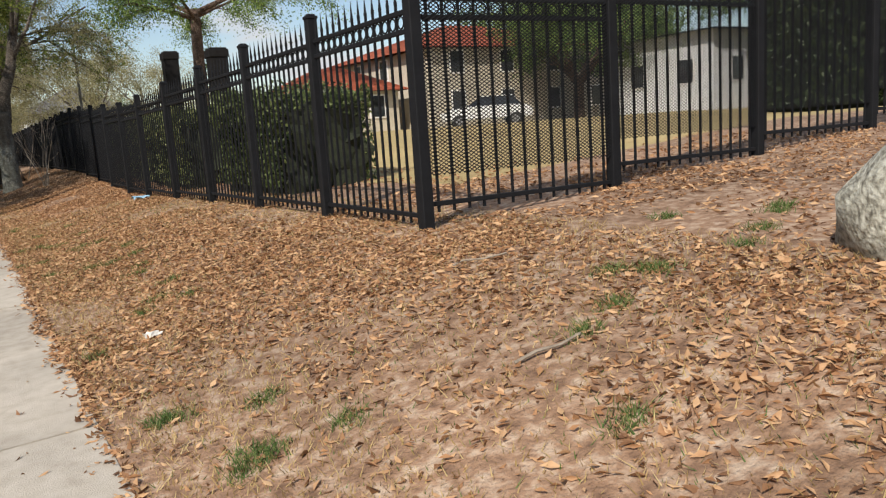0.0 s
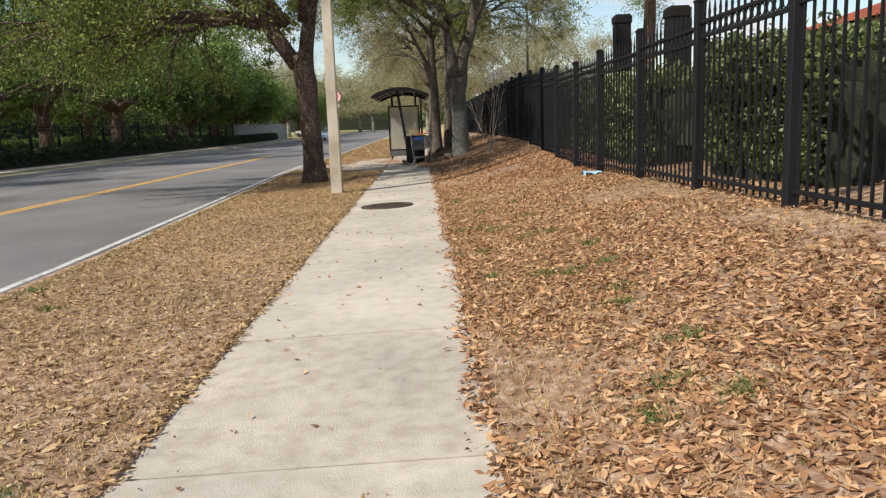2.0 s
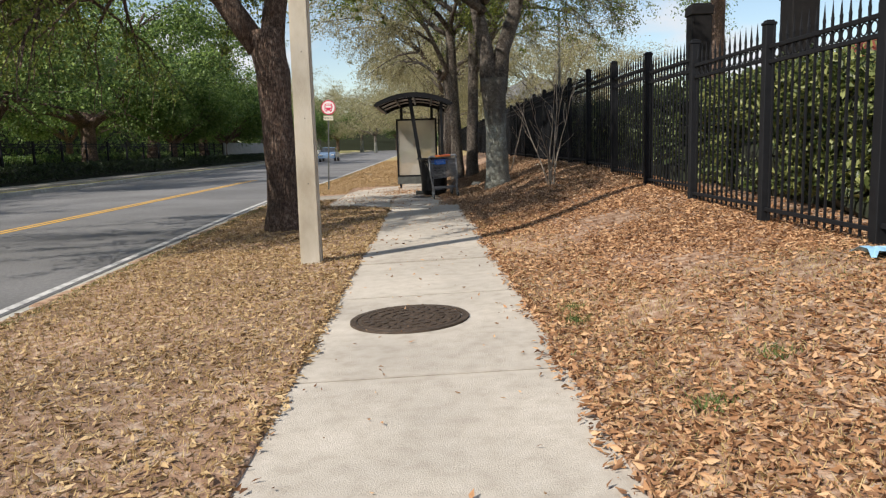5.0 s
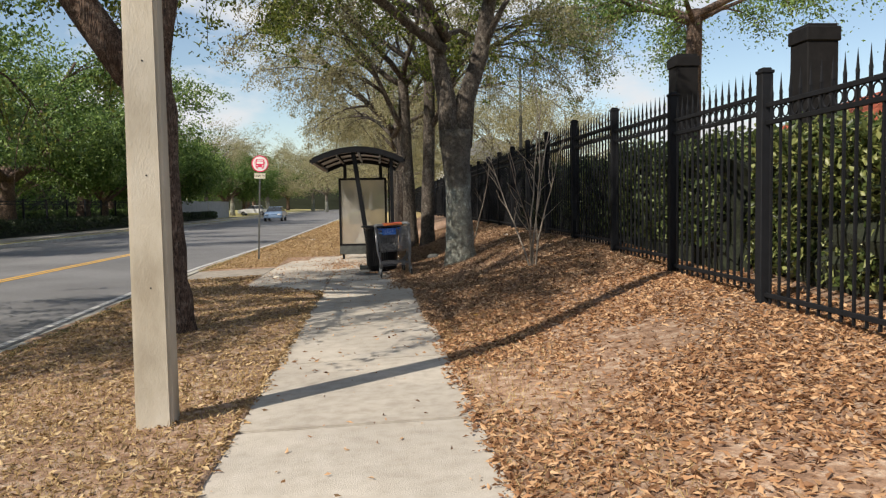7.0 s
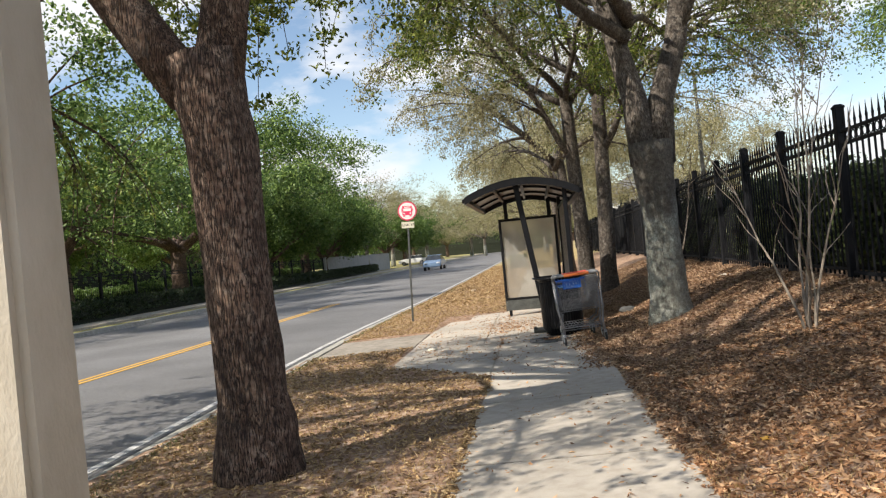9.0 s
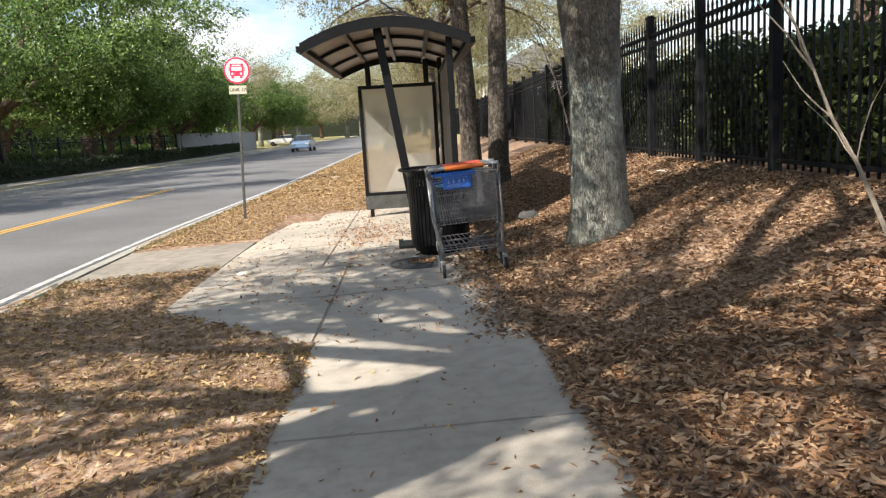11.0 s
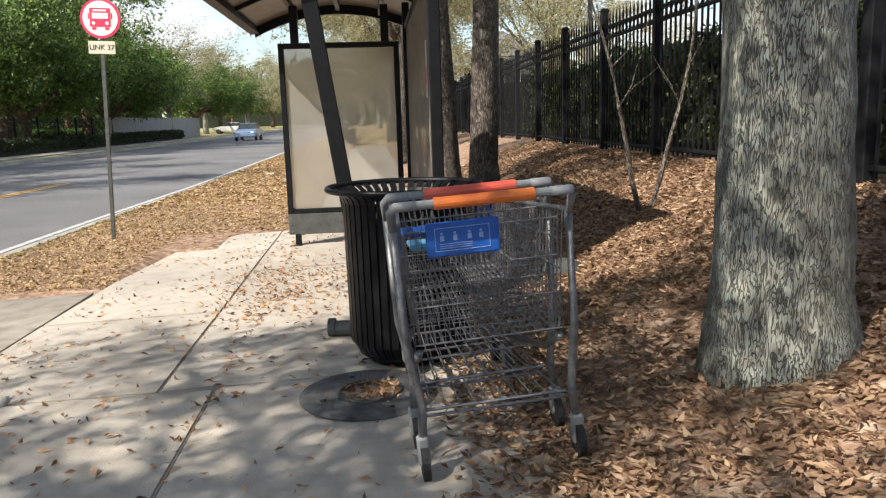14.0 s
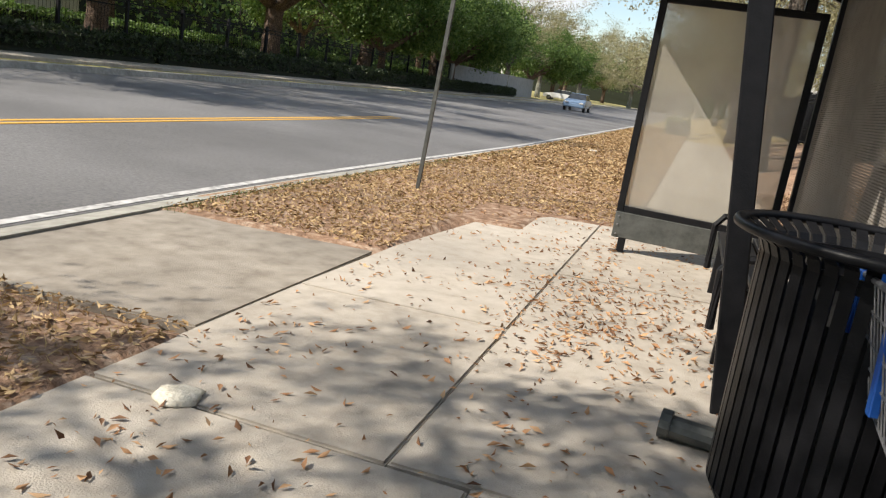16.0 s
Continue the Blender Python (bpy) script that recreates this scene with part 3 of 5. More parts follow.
made = {}
for ya, yb in zip(POSTS, POSTS[1:]):
    gap = round(yb - ya - 0.1, 2)
    z = float(fence_base(ya) + fence_base(yb)) / 2
    key = gap
    if key not in made:
        made[key] = fence_meshes(gap, 14)
    section = fence_panel(gap, pose(FENCE_X, ya + 0.05, z), made[key])
    fence_post(section, 0, -0.05, float(fence_base(ya)) - z)

# the run that turns away from the road, up the slope
screen = diamond_screen(1.9)
front = fence_meshes(1.9, 13)
FRONT_TURN = -92.5
for k in range(6):
    x, y = FENCE_X + 2.0 * k, 5.05 - 0.087 * k
    zz = 0.55 + 0.078 * 2.0 * (k + 0.45)
    section = fence_panel(1.9, pose(x + 0.05, y, zz, 0, 0, FRONT_TURN), front, 13, screen, "black iron fence section backed with diamond mesh")
    fence_post(section, 0, 1.95, 0.55 + 0.078 * 2.0 * (k + 1) - zz)


# ---- trees ----
def tree(name, label, trunk_pts, trunk_r, forks, bark, leaf_mat, seed, leaf_n=22000, leaf=0.075, spread=4.5, rise=3.2, droop=0.25, sub=6, twigs=4, puff=0.34, sides=12, group="", rough=0.06, clear=2.6, limb_bark=None, boughs=True):
    """A trunk through the points, limbs from its top towards the forks, boughs, twigs and leaf sprays."""
    rnd, rng = random.Random(seed), np.random.default_rng(seed)
    base = Vector(trunk_pts[0])
    ob = thing(name, label, "tree", Matrix.Translation(base), group)
    rel = [Vector(p) - base for p in trunk_pts]
    bm = bmesh.new()
    pts, rad = [], []
    for i in range(len(rel) - 1):
        for s in range(3):
            f = s / 3
            pts.append(rel[i].lerp(rel[i + 1], f))
            rad.append(trunk_r[i] + (trunk_r[i + 1] - trunk_r[i]) * f)
    pts.append(rel[-1])
    rad.append(trunk_r[-1])
    pts[0] = pts[0] - Vector((0, 0, 0.25))
    rad[0] *= 1.12
    tube(bm, pts, rad, sides, rough, seed)
    part("trunk", bm, bark, ob, smooth=True)
    tips = []

    def limb(a, d, length, r0, r1, n, curve):
        p, q, rr = [a], d.normalized(), [r0]
        for i in range(n):
            q = (q + Vector((rnd.uniform(-0.17, 0.17), rnd.uniform(-0.17, 0.17), rnd.uniform(-0.12, 0.16) - curve))).normalized()
            p.append(p[-1] + q * length / n)
            rr.append(r0 + (r1 - r0) * (i + 1) / n)
        return p, rr

    thin = bmesh.new()
    for start, direction, length, r0 in forks:
        a = Vector(start) - base
        p, rr = limb(a, Vector(direction), length, r0, r0 * 0.3, 7, 0.05)
        main = part("limb", tube(bmesh.new(), p, rr, max(6, sides - 4), rough, seed + 1), limb_bark or bark, ob, smooth=True)
        for s in range(sub):
            i = rnd.randint(2, 6)
            d = (p[i] - p[i - 1]).normalized() + Vector((rnd.uniform(-1, 1), rnd.uniform(-1, 1), rnd.uniform(-0.35, 0.55)))
            sp, sr = limb(p[i], d, length * rnd.uniform(0.4, 0.7), rr[i] * 0.55, 0.012, 5, droop * 0.3)
            if boughs:
                part("bough", tube(bmesh.new(), sp, sr, 5, 0, seed), limb_bark or bark, main, smooth=True)
            else:
                tube(thin, sp, sr, 5, 0, seed)
            for w in range(twigs):
                j = rnd.randint(2, 5)
                d = (sp[j] - sp[j - 1]).normalized() + Vector((rnd.uniform(-1, 1), rnd.uniform(-1, 1), rnd.uniform(-0.7, 0.4)))
                tp, tr = limb(sp[j], d, length * rnd.uniform(0.16, 0.3), 0.012, 0.004, 3, droop)
                tube(thin, tp, tr, 4, 0, seed)
                tips += tp[1:]
            tips += sp[3:]
    tagged(part("twig_spray", thin, limb_bark or bark, ob, smooth=True), kind="stuff")
    c = np.array([tuple(t) for t in tips])
    per = max(1, leaf_n // len(c))
    centres = np.repeat(c, per, 0)
    weight = np.repeat(rng.uniform(0.4, 1.5, len(c)), per)[:, None]
    centres = centres + rng.normal(size=centres.shape) * puff * weight * np.array([1, 1, 0.75])
    centres = centres[centres[:, 2] > clear + 0.35 * ripple(centres[:, 0], centres[:, 1])]
    v, f = leaves(centres, leaf, rng)
    share("crown", cloud_mesh("crown", v, f, leaf_mat), ob)
    return ob


def around(x, y, z, n, elev, length, r, seed, jitter=0.25):
    rnd = random.Random(seed)
    out_ = []
    for k in range(n):
        a = k * math.tau / n + rnd.uniform(-jitter, jitter)
        e = math.radians(elev + rnd.uniform(-12, 18))
        out_.append(((x, y, z - rnd.uniform(0, 0.35)), (math.cos(a) * math.cos(e), math.sin(a) * math.cos(e), math.sin(e)), length * rnd.uniform(0.8, 1.15), r * rnd.uniform(0.75, 1.1)))
    return out_


# the oak by the kerb
tree("oak_tree", "kerbside oak with ridged brown bark and yellow-green crown",
     [(-3.02, 22.4, -0.1), (-3.04, 22.4, 0.5), (-3.07, 22.4, 1.55), (-3.10, 22.4, 2.4), (-3.2, 22.4, 3.05)], [0.34, 0.265, 0.235, 0.26, 0.28],
     [((-3.3, 22.4, 2.8), (-0.62, -0.1, 0.9), 5.6, 0.2), ((-3.1, 22.4, 2.8), (0.12, 0.1, 1), 5.4, 0.2), ((-3.6, 22.4, 3.8), (-0.9, -0.45, 0.55), 5.0, 0.12),
      ((-3.1, 22.4, 3.9), (0.35, -0.85, 0.95), 4.2, 0.12), ((-3.5, 22.4, 3.8), (-0.4, -0.9, 0.8), 4.6, 0.12), ((-3.0, 22.4, 4.4), (0.85, 0.25, 0.95), 4.0, 0.10), ((-3.8, 22.4, 4.2), (-0.9, 0.5, 0.6), 4.8, 0.12),
      ((-3.1, 22.4, 4.6), (0.1, 0.75, 1.0), 4.0, 0.1), ((-3.75, 22.4, 3.7), (-1, -0.05, 0.16), 4.4, 0.11), ((-4.2, 22.4, 4.4), (-0.9, -0.5, 0.2), 4.2, 0.1), ((-4.6, 22.3, 4.8), (-0.8, 0.55, 0.15), 4.0, 0.09),
      ((-3.7, 22.3, 3.9), (-1, 0.1, 0.02), 5.4, 0.11), ((-3.7, 22.4, 4.0), (-0.9, 0.55, 0.12), 5.3, 0.11), ((-3.6, 22.3, 3.9), (-0.95, -0.35, 0.05), 5.0, 0.11),
      ((-3.6, 22.5, 4.5), (-0.8, 0.4, 0.55), 4.4, 0.12), ((-3.5, 22.4, 4.8), (-0.55, -0.2, 0.9), 5.2, 0.13), ((-3.7, 22.3, 4.8), (-0.95, -0.25, 0.7), 5.0, 0.12)],
     BARK, LEAF_OAK, 11, 68000, 0.08, droop=0.4, sides=20, sub=8, twigs=6, puff=0.14)
# the forked oak on the bank
# limbs in darker bark, carrying on the shade put into the upper trunk
tree("oak_tree", "forked oak with pale lichen bark on the leaf-covered bank",
     [(0.95, 27.95, 0.1), (0.94, 27.95, 0.7), (0.92, 27.95, 1.5), (0.90, 27.95, 2.2), (0.88, 27.95, 2.7)], [0.33, 0.255, 0.235, 0.27, 0.30],
     [((0.78, 27.95, 2.4), (-0.2, -0.06, 1), 6.4, 0.19), ((1.0, 27.95, 2.4), (0.12, 0.08, 1), 6.4, 0.2), ((0.7, 27.95, 4.2), (-0.95, -0.5, 0.5), 4.8, 0.10), ((0.75, 27.95, 4.4), (-0.75, -0.95, 0.6), 4.8, 0.10),
      ((1.1, 27.95, 5.6), (-0.1, -0.8, 0.9), 3.4, 0.1), ((0.75, 27.95, 4.6), (-0.9, 0.4, 0.55), 4.8, 0.1), ((1.1, 27.95, 5.6), (0.1, 0.8, 0.9), 3.6, 0.1)],
     BARK_PALE, LEAF_OAK, 23, 60000, 0.075, droop=0.4, sides=20, sub=8, twigs=6, puff=0.13, limb_bark=BARK_MID)
# two more stems past the shelter
for x, y, s, lean in ((0.34, 35.7, 31, -0.12), (0.80, 35.2, 37, 0.1)):
    tree("oak_tree", "slender oak with grey bark beside the bus shelter",
         [(x, y, 0.0), (x, y, 0.6), (x + lean * 0.3, y, 1.8), (x + lean, y, 3.6), (x + lean * 1.2, y, 5.0)], [0.25, 0.2, 0.18, 0.165, 0.15],
         around(x + lean * 1.2, y, 4.9, 5, 45, 4.4, 0.1, s) + [((x + lean, y, 3.4), (lean * 5, -0.4, 1.0), 4.2, 0.09)],
         BARK_MID, LEAF_TAN if s == 31 else LEAF_OAK, s, 40000, 0.066, droop=0.5, sides=14, sub=7, twigs=6, puff=0.14)
for x, y, s in ((0.3, 45.5, 41), (0.6, 54, 43), (0.4, 64, 47)):
    tree("oak_tree", "street oak with pale budding crown beyond the shelter", [(x, y, 0.0), (x, y, 1.0), (x + 0.1, y, 3.4), (x, y, 4.6)], [0.28, 0.22, 0.18, 0.16],
         around(x - 0.2, y, 4.4, 6, 40, 4.6, 0.12, s), BARK_MID, LEAF_TAN, s, 34000, 0.08, droop=0.55, sub=7, twigs=6, puff=0.18, sides=8, group="street oaks past the shelter")

# broad dark oaks over the road
far_oak = tree("live_oak", "broad spreading live oak with dark dense crown", [(-22.6, 41.5, 0), (-22.6, 41.5, 0.9), (-22.5, 41.5, 1.9), (-22.4, 41.5, 2.9)], [0.6, 0.45, 0.42, 0.45],
               around(-22.4, 41.5, 2.8, 7, 44, 7.0, 0.26, 5), BARK, LEAF_DARK, 51, 44000, 0.19, droop=0.2, sub=8, twigs=5, puff=0.42, sides=10, group="live oaks across the road", clear=3.4)
far_oak2 = tree("live_oak", "tall live oak with dark green crown", [(-23.5, 51, 0), (-23.5, 51, 1.4), (-23.6, 51, 3.0)], [0.5, 0.4, 0.38],
                around(-23.6, 51, 2.9, 8, 46, 6.6, 0.24, 6), BARK, LEAF_DARK, 53, 44000, 0.19, droop=0.2, sub=8, twigs=5, puff=0.42, sides=10, group="live oaks across the road", clear=3.4)
far_green = tree("street_tree", "fresh green tree across the road", [(-20.5, 86, 0), (-20.5, 86, 1.4), (-20.5, 86, 2.2)], [0.3, 0.24, 0.22],
                 around(-20.5, 86, 2.0, 7, 48, 5.0, 0.16, 7), BARK, LEAF_GREEN, 57, 24000, 0.22, droop=0.15, boughs=False, sub=8, twigs=5, puff=0.45, sides=8, group="trees across the road", clear=1.7)
far_tan = tree("street_tree", "pale half-bare tree with budding twigs", [(-20.5, 104, 0), (-20.5, 104, 1.6), (-20.5, 104, 3.0)], [0.32, 0.26, 0.22],
               around(-20.5, 104, 2.8, 7, 52, 6.0, 0.16, 8), BARK_PALE, LEAF_TAN, 59, 20000, 0.14, droop=0.3, boughs=False, sub=7, twigs=5, puff=0.4, sides=8, group="trees across the road")


def placed(ob, x, y, turn, size, z=0.0):
    return copy_thing(ob, pose(x, y, z, 0, 0, turn) @ Matrix.Scale(size, 4))


for x, y, turn, size in ((-29, 24, 61, 1.05), (-27.5, 9.5, 200, 1.2), (-25, 66, 110, 1.2), (-25, 79, 35, 1.2), (-24.5, 93, 155, 1.15), (-26, -9, 10, 1.1)):
    placed(far_oak if int(turn) % 4 else far_oak2, x, y, turn, size)
for x, y, turn, size in ((-21.5, 74, 40, 1.0), (-22, 96, 90, 1.1), (-21, 118, 0, 1.1), (-22, 138, 140, 1.2), (-24, 160, 60, 1.3)):
    placed(far_green, x, y, turn, size)
for x, y, turn, size in ((-22, 128, 30, 1.2), (-20, 150, 80, 1.2), (-6, 210, 15, 1.7), (-18, 220, 70, 1.8), (-12, 185, 33, 1.3), (-2, 175, 140, 1.3), (4, 200, 200, 1.5), (1.0, 76, 50, 1.0), (1.2, 96, 170, 1.1), (0.5, 120, 100, 1.2), (0.8, 150, 240, 1.2),
                        (9.0, 66, 15, 0.85), (17, 84, 95, 1.0)):
    placed(far_tan, x, y, turn, size, 0.8 if x > 3 else 0)
tree("oak_tree", "tall oak with high dark crown inside the fence", [(10.6, 40, 1.0), (10.6, 40, 3.0), (10.7, 40, 7.0), (10.7, 40, 8.0)], [0.4, 0.32, 0.27, 0.25],
     around(10.7, 40, 7.8, 6, 25, 4.6, 0.14, 12), BARK, LEAF_DARK, 71, 22000, 0.12, droop=0.35, sub=7, twigs=4, puff=0.35, sides=10)
for x, y, turn, size in ((37, 22, 30, 1.0), (30, 33, 120, 0.75), (46, 50, 230, 1.3)):
    placed(far_oak2, x, y, turn, size, 1.1)
for x, y, turn, size in ((-30, 190, 0, 1.7), (-9, 240, 40, 1.9), (-24, 215, 90, 1.7), (10, 240, 80, 1.9), (24, 160, 120, 1.5), (-40, 130, 50, 1.6), (-42, 100, 200, 1.5), (-40, 70, 20, 1.5), (-42, 40, 140, 1.5), (-42, 10, 250, 1.5)):
    placed(far_green, x, y, turn, size)


def sapling(x, y, seed=9, count=6, tall=1.0, mat=TWIG, thick=1.0):
    rnd = random.Random(seed)
    ob = thing("sapling", "bare pale multi-stemmed sapling on the leafy bank", "sapling", pose(x, y, land1(x, y)))
    for k in range(count):
        bm = bmesh.new()
        a = k * math.tau / count + rnd.uniform(-0.4, 0.4)
        lean = rnd.uniform(0.12, 0.34) if k != 4 else 0.9
        p = [Vector((0.04 * math.cos(a), 0.04 * math.sin(a), -0.05))]
        d = Vector((math.cos(a) * lean, math.sin(a) * lean, 1)).normalized()
        n = 7
        for i in range(n):
            d = (d + Vector((rnd.uniform(-0.13, 0.13), rnd.uniform(-0.13, 0.13), 0.02))).normalized()
            p.append(p[-1] + d * (2.6 if k < 3 else 1.7) * tall / n)
        r = [thick * (0.016 - 0.0018 * i) for i in range(n + 1)]
        tube(bm, p, r, 6)
        stem = part("stem", bm, mat, ob)
        for i in range(3, n + 1):
            for s in range(1 + i % 2):
                q = [p[i]]
                e = (d + Vector((rnd.uniform(-1, 1), rnd.uniform(-1, 1), rnd.uniform(-0.2, 0.6)))).normalized()
                for j in range(4):
                    e = (e + Vector((rnd.uniform(-0.25, 0.25), rnd.uniform(-0.25, 0.25), rnd.uniform(-0.1, 0.15)))).normalized()
                    q.append(q[-1] + e * rnd.uniform(0.08, 0.16))
                part("twig", tube(bmesh.new(), q, [0.006, 0.005, 0.004, 0.003, 0.002], 4), mat, stem)


sapling(1.62, 24.4)
sapling(1.56, 31.2, 14, 2, 0.85, BARK_MID, 1.5)


# ---- hedges and bushes ----
def bush(name, label, x0, x1, y0, y1, h, n, leaf, mat, seed, category="hedge", floor=None, group=""):
    rng = np.random.default_rng(seed)
    zf = land1((x0 + x1) / 2, (y0 + y1) / 2) if floor is None else floor
    ob = thing(name, label, category, pose((x0 + x1) / 2, (y0 + y1) / 2, zf), group)
    lx, ly = (x1 - x0) / 2, (y1 - y0) / 2
    bm = bmesh.new()
    # lumpy dark block added in place of the shade deep in the foliage
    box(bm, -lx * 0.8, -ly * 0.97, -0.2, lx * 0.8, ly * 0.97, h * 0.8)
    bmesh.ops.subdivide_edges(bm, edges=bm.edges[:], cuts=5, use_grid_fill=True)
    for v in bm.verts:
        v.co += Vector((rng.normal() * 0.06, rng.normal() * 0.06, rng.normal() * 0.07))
    part("inside", bm, HEDGE_CORE_SHADE, ob)
    c = np.stack([rng.uniform(-lx, lx, n), rng.uniform(-ly, ly, n), rng.uniform(0.1, h, n)], 1)
    side = rng.integers(0, 3, n)
    c[:, 0] = np.where(side == 0, -lx * (0.8 + 0.25 * rng.random(n)), c[:, 0])
    c[:, 0] = np.where((side == 2), lx * (0.75 + 0.25 * rng.random(n)), c[:, 0])
    lump = 0.16 * ripple(c[:, 1] * 1.3 + seed, c[:, 0] * 2 + c[:, 2])
    c[:, 2] = np.where(side == 1, h * (0.8 + 0.22 * rng.random(n)), c[:, 2]) * (1 + lump)
    c[:, 0] += -lump * 0.9 * (side == 0)
    v, f = leaves(c, leaf, rng, 0.1)
    share("foliage", cloud_mesh("foliage", v, f, mat), ob)
    return ob


# shrub and rear hedge runs get their shade from the darkened leaf colour
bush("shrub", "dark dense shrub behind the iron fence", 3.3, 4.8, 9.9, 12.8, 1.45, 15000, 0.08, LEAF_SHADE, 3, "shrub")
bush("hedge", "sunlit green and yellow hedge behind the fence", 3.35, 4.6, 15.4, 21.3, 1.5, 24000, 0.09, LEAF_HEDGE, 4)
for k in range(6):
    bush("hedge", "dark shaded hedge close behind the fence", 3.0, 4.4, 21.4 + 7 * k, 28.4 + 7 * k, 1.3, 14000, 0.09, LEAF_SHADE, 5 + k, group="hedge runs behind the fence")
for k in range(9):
    bush("hedge", "low dark clipped hedge across the road", -21.2, -19.6, -20 + 14 * k, -6 + 14 * k, 0.8, 6000, 0.14, LEAF_DEEP_SHADE, 25 + k, floor=-0.05, group="hedge runs across the road")
for k in range(8):
    bush("hedge", "loose green hedge among the oaks across the road", -30, -27.5, -25 + 16 * k, -9 + 16 * k, 1.2, 7000, 0.2, LEAF_GREEN, 60 + k, floor=-0.05, group="tall hedges across the road")
# block added for the dark woods; their shade is in the leaf colour
bush("shrub", "dark leaf block standing for the shaded woods beyond the fence", 27, 34, 12.5, 19.5, 5.4, 16000, 0.3, LEAF_DEEP_SHADE, 81, "shrub", floor=1.1)
for k in range(5):
    bush("tree_belt", "dense distant belt of green trees", -66, -58, -60 + 62 * k, 2 + 62 * k, 8.0, 6000, 0.8, LEAF_DARK, 82 + k, "trees", floor=-0.1, group="distant tree belts")
for k in range(2):
    bush("tree_belt", "dense distant belt of green trees", -60 + 62 * k, 2 + 62 * k, 262, 268, 8.0, 6000, 0.8, LEAF_DARK, 92 + k, "trees", floor=-0.1, group="distant tree belts")
bush("shrub", "low green shrub beside the far pavement", -2.6, -1.5, 66, 69, 0.8, 1500, 0.12, LEAF_GREEN, 44, "shrub")


# ---- across the road ----
def iron_fence():
    ob = thing("iron_fence", "tall black iron fence across the road", "fence", pose(-20.4, 0, 0))
    for k in range(36):
        y = -20 + 3.0 * k
        part("post", box(bmesh.new(), -0.05, y - 0.05, -0.1, 0.05, y + 0.05, 1.95), FENCE_METAL, ob)
    for z in (0.25, 1.65, 1.8):
        part("rail", box(bmesh.new(), -0.02, -20, z - 0.02, 0.02, 85, z + 0.02), FENCE_METAL, ob)
    one = mesh_of(bar(bmesh.new(), (0, 0, 0.05), (0, 0, 1.95), 0.012, 0.006, 4, False), "picket", FENCE_METAL)
    bm = bmesh.new()
    for k in range(700):
        y = -20 + 0.15 * k
        if 20 <= y < 64:
            share("picket", one, ob, pose(0, y, 0))
        else:
            bar(bm, (0, y, 0.05), (0, y, 1.95), 0.012, 0.006, 4, False)
    tagged(part("picket_rest", bm, FENCE_METAL, ob), kind="stuff")
    ob2 = thing("screen_wall", "long grey boarded wall across the road", "wall", pose(-20.4, 101, 0))
    part("panel", box(bmesh.new(), -0.1, -15.5, -0.2, 0.1, 15.5, 1.9, 0.02), GREY_WALL, ob2)
    part("coping", box(bmesh.new(), -0.14, -15.6, 1.9, 0.14, 15.6, 1.98, 0.01), GREY_WALL, ob2)


iron_fence()


def car(x, y, z, turn, paint, label):
    ob = thing("car", label, "car", pose(x, y, z, 0, 0, turn), "cars")
    bm = bmesh.new()
    prof = [(-2.2, 0.35), (-2.2, 0.85), (-1.9, 0.98), (-1.1, 1.02), (1.0, 1.02), (2.0, 0.86), (2.25, 0.7), (2.25, 0.35)]
    a = [bm.verts.new((-0.88, p, q)) for p, q in prof]
    b = [bm.verts.new((0.88, p, q)) for p, q in prof]
    bm.faces.new(a)
    bm.faces.new(b[::-1])
    for k in range(len(prof)):
        j = (k + 1) % len(prof)
        bm.faces.new((a[k], b[k], b[j], a[j]))
    bmesh.ops.recalc_face_normals(bm, faces=bm.faces[:])
    bmesh.ops.bevel(bm, geom=bm.edges[:], offset=0.07, segments=2, affect="EDGES", clamp_overlap=True)
    part("body", bm, paint, ob, smooth=False)
    bm = bmesh.new()
    low = [(-0.8, -1.75, 0.98), (0.8, -1.75, 0.98), (0.8, 1.05, 1.0), (-0.8, 1.05, 1.0)]
    top = [(-0.62, -1.25, 1.45), (0.62, -1.25, 1.45), (0.62, 0.25, 1.47), (-0.62, 0.25, 1.47)]
    lv, tv = [bm.verts.new(p) for p in low], [bm.verts.new(p) for p in top]
    bm.faces.new(tv)
    for k in range(4):
        bm.faces.new((lv[k], lv[(k + 1) % 4], tv[(k + 1) % 4], tv[k]))
    part("glasshouse", bm, DARK_GLASS, ob)
    part("roof", box(bmesh.new(), -0.64, -1.27, 1.44, 0.64, 0.27, 1.50, 0.03), paint, ob)
    for sx in (-0.8, 0.8):
        for sy in (-1.35, 1.4):
            bm = bmesh.new()
            bar(bm, (sx - 0.1, sy, 0.32), (sx + 0.1, sy, 0.32), 0.32, sides=16)
            w = part("wheel", bm, RUBBER, ob)
            part("rim", bar(bmesh.new(), (sx - 0.105, sy, 0.32), (sx + 0.105, sy, 0.32), 0.2, sides=12), CART_WIRE, w)
    for sx in (-0.62, 0.62):
        part("headlight", box(bmesh.new(), sx - 0.16, 2.15, 0.66, sx + 0.16, 2.27, 0.78, 0.02), SIGN_WHITE, ob)
    return ob


car(-11.0, 92, -0.25, 180, CAR_PAINT, "blue-grey car driving along the far lane")
car(-19.6, 132, -0.1, 90, CAR_WHITE, "white car parked beside the road")


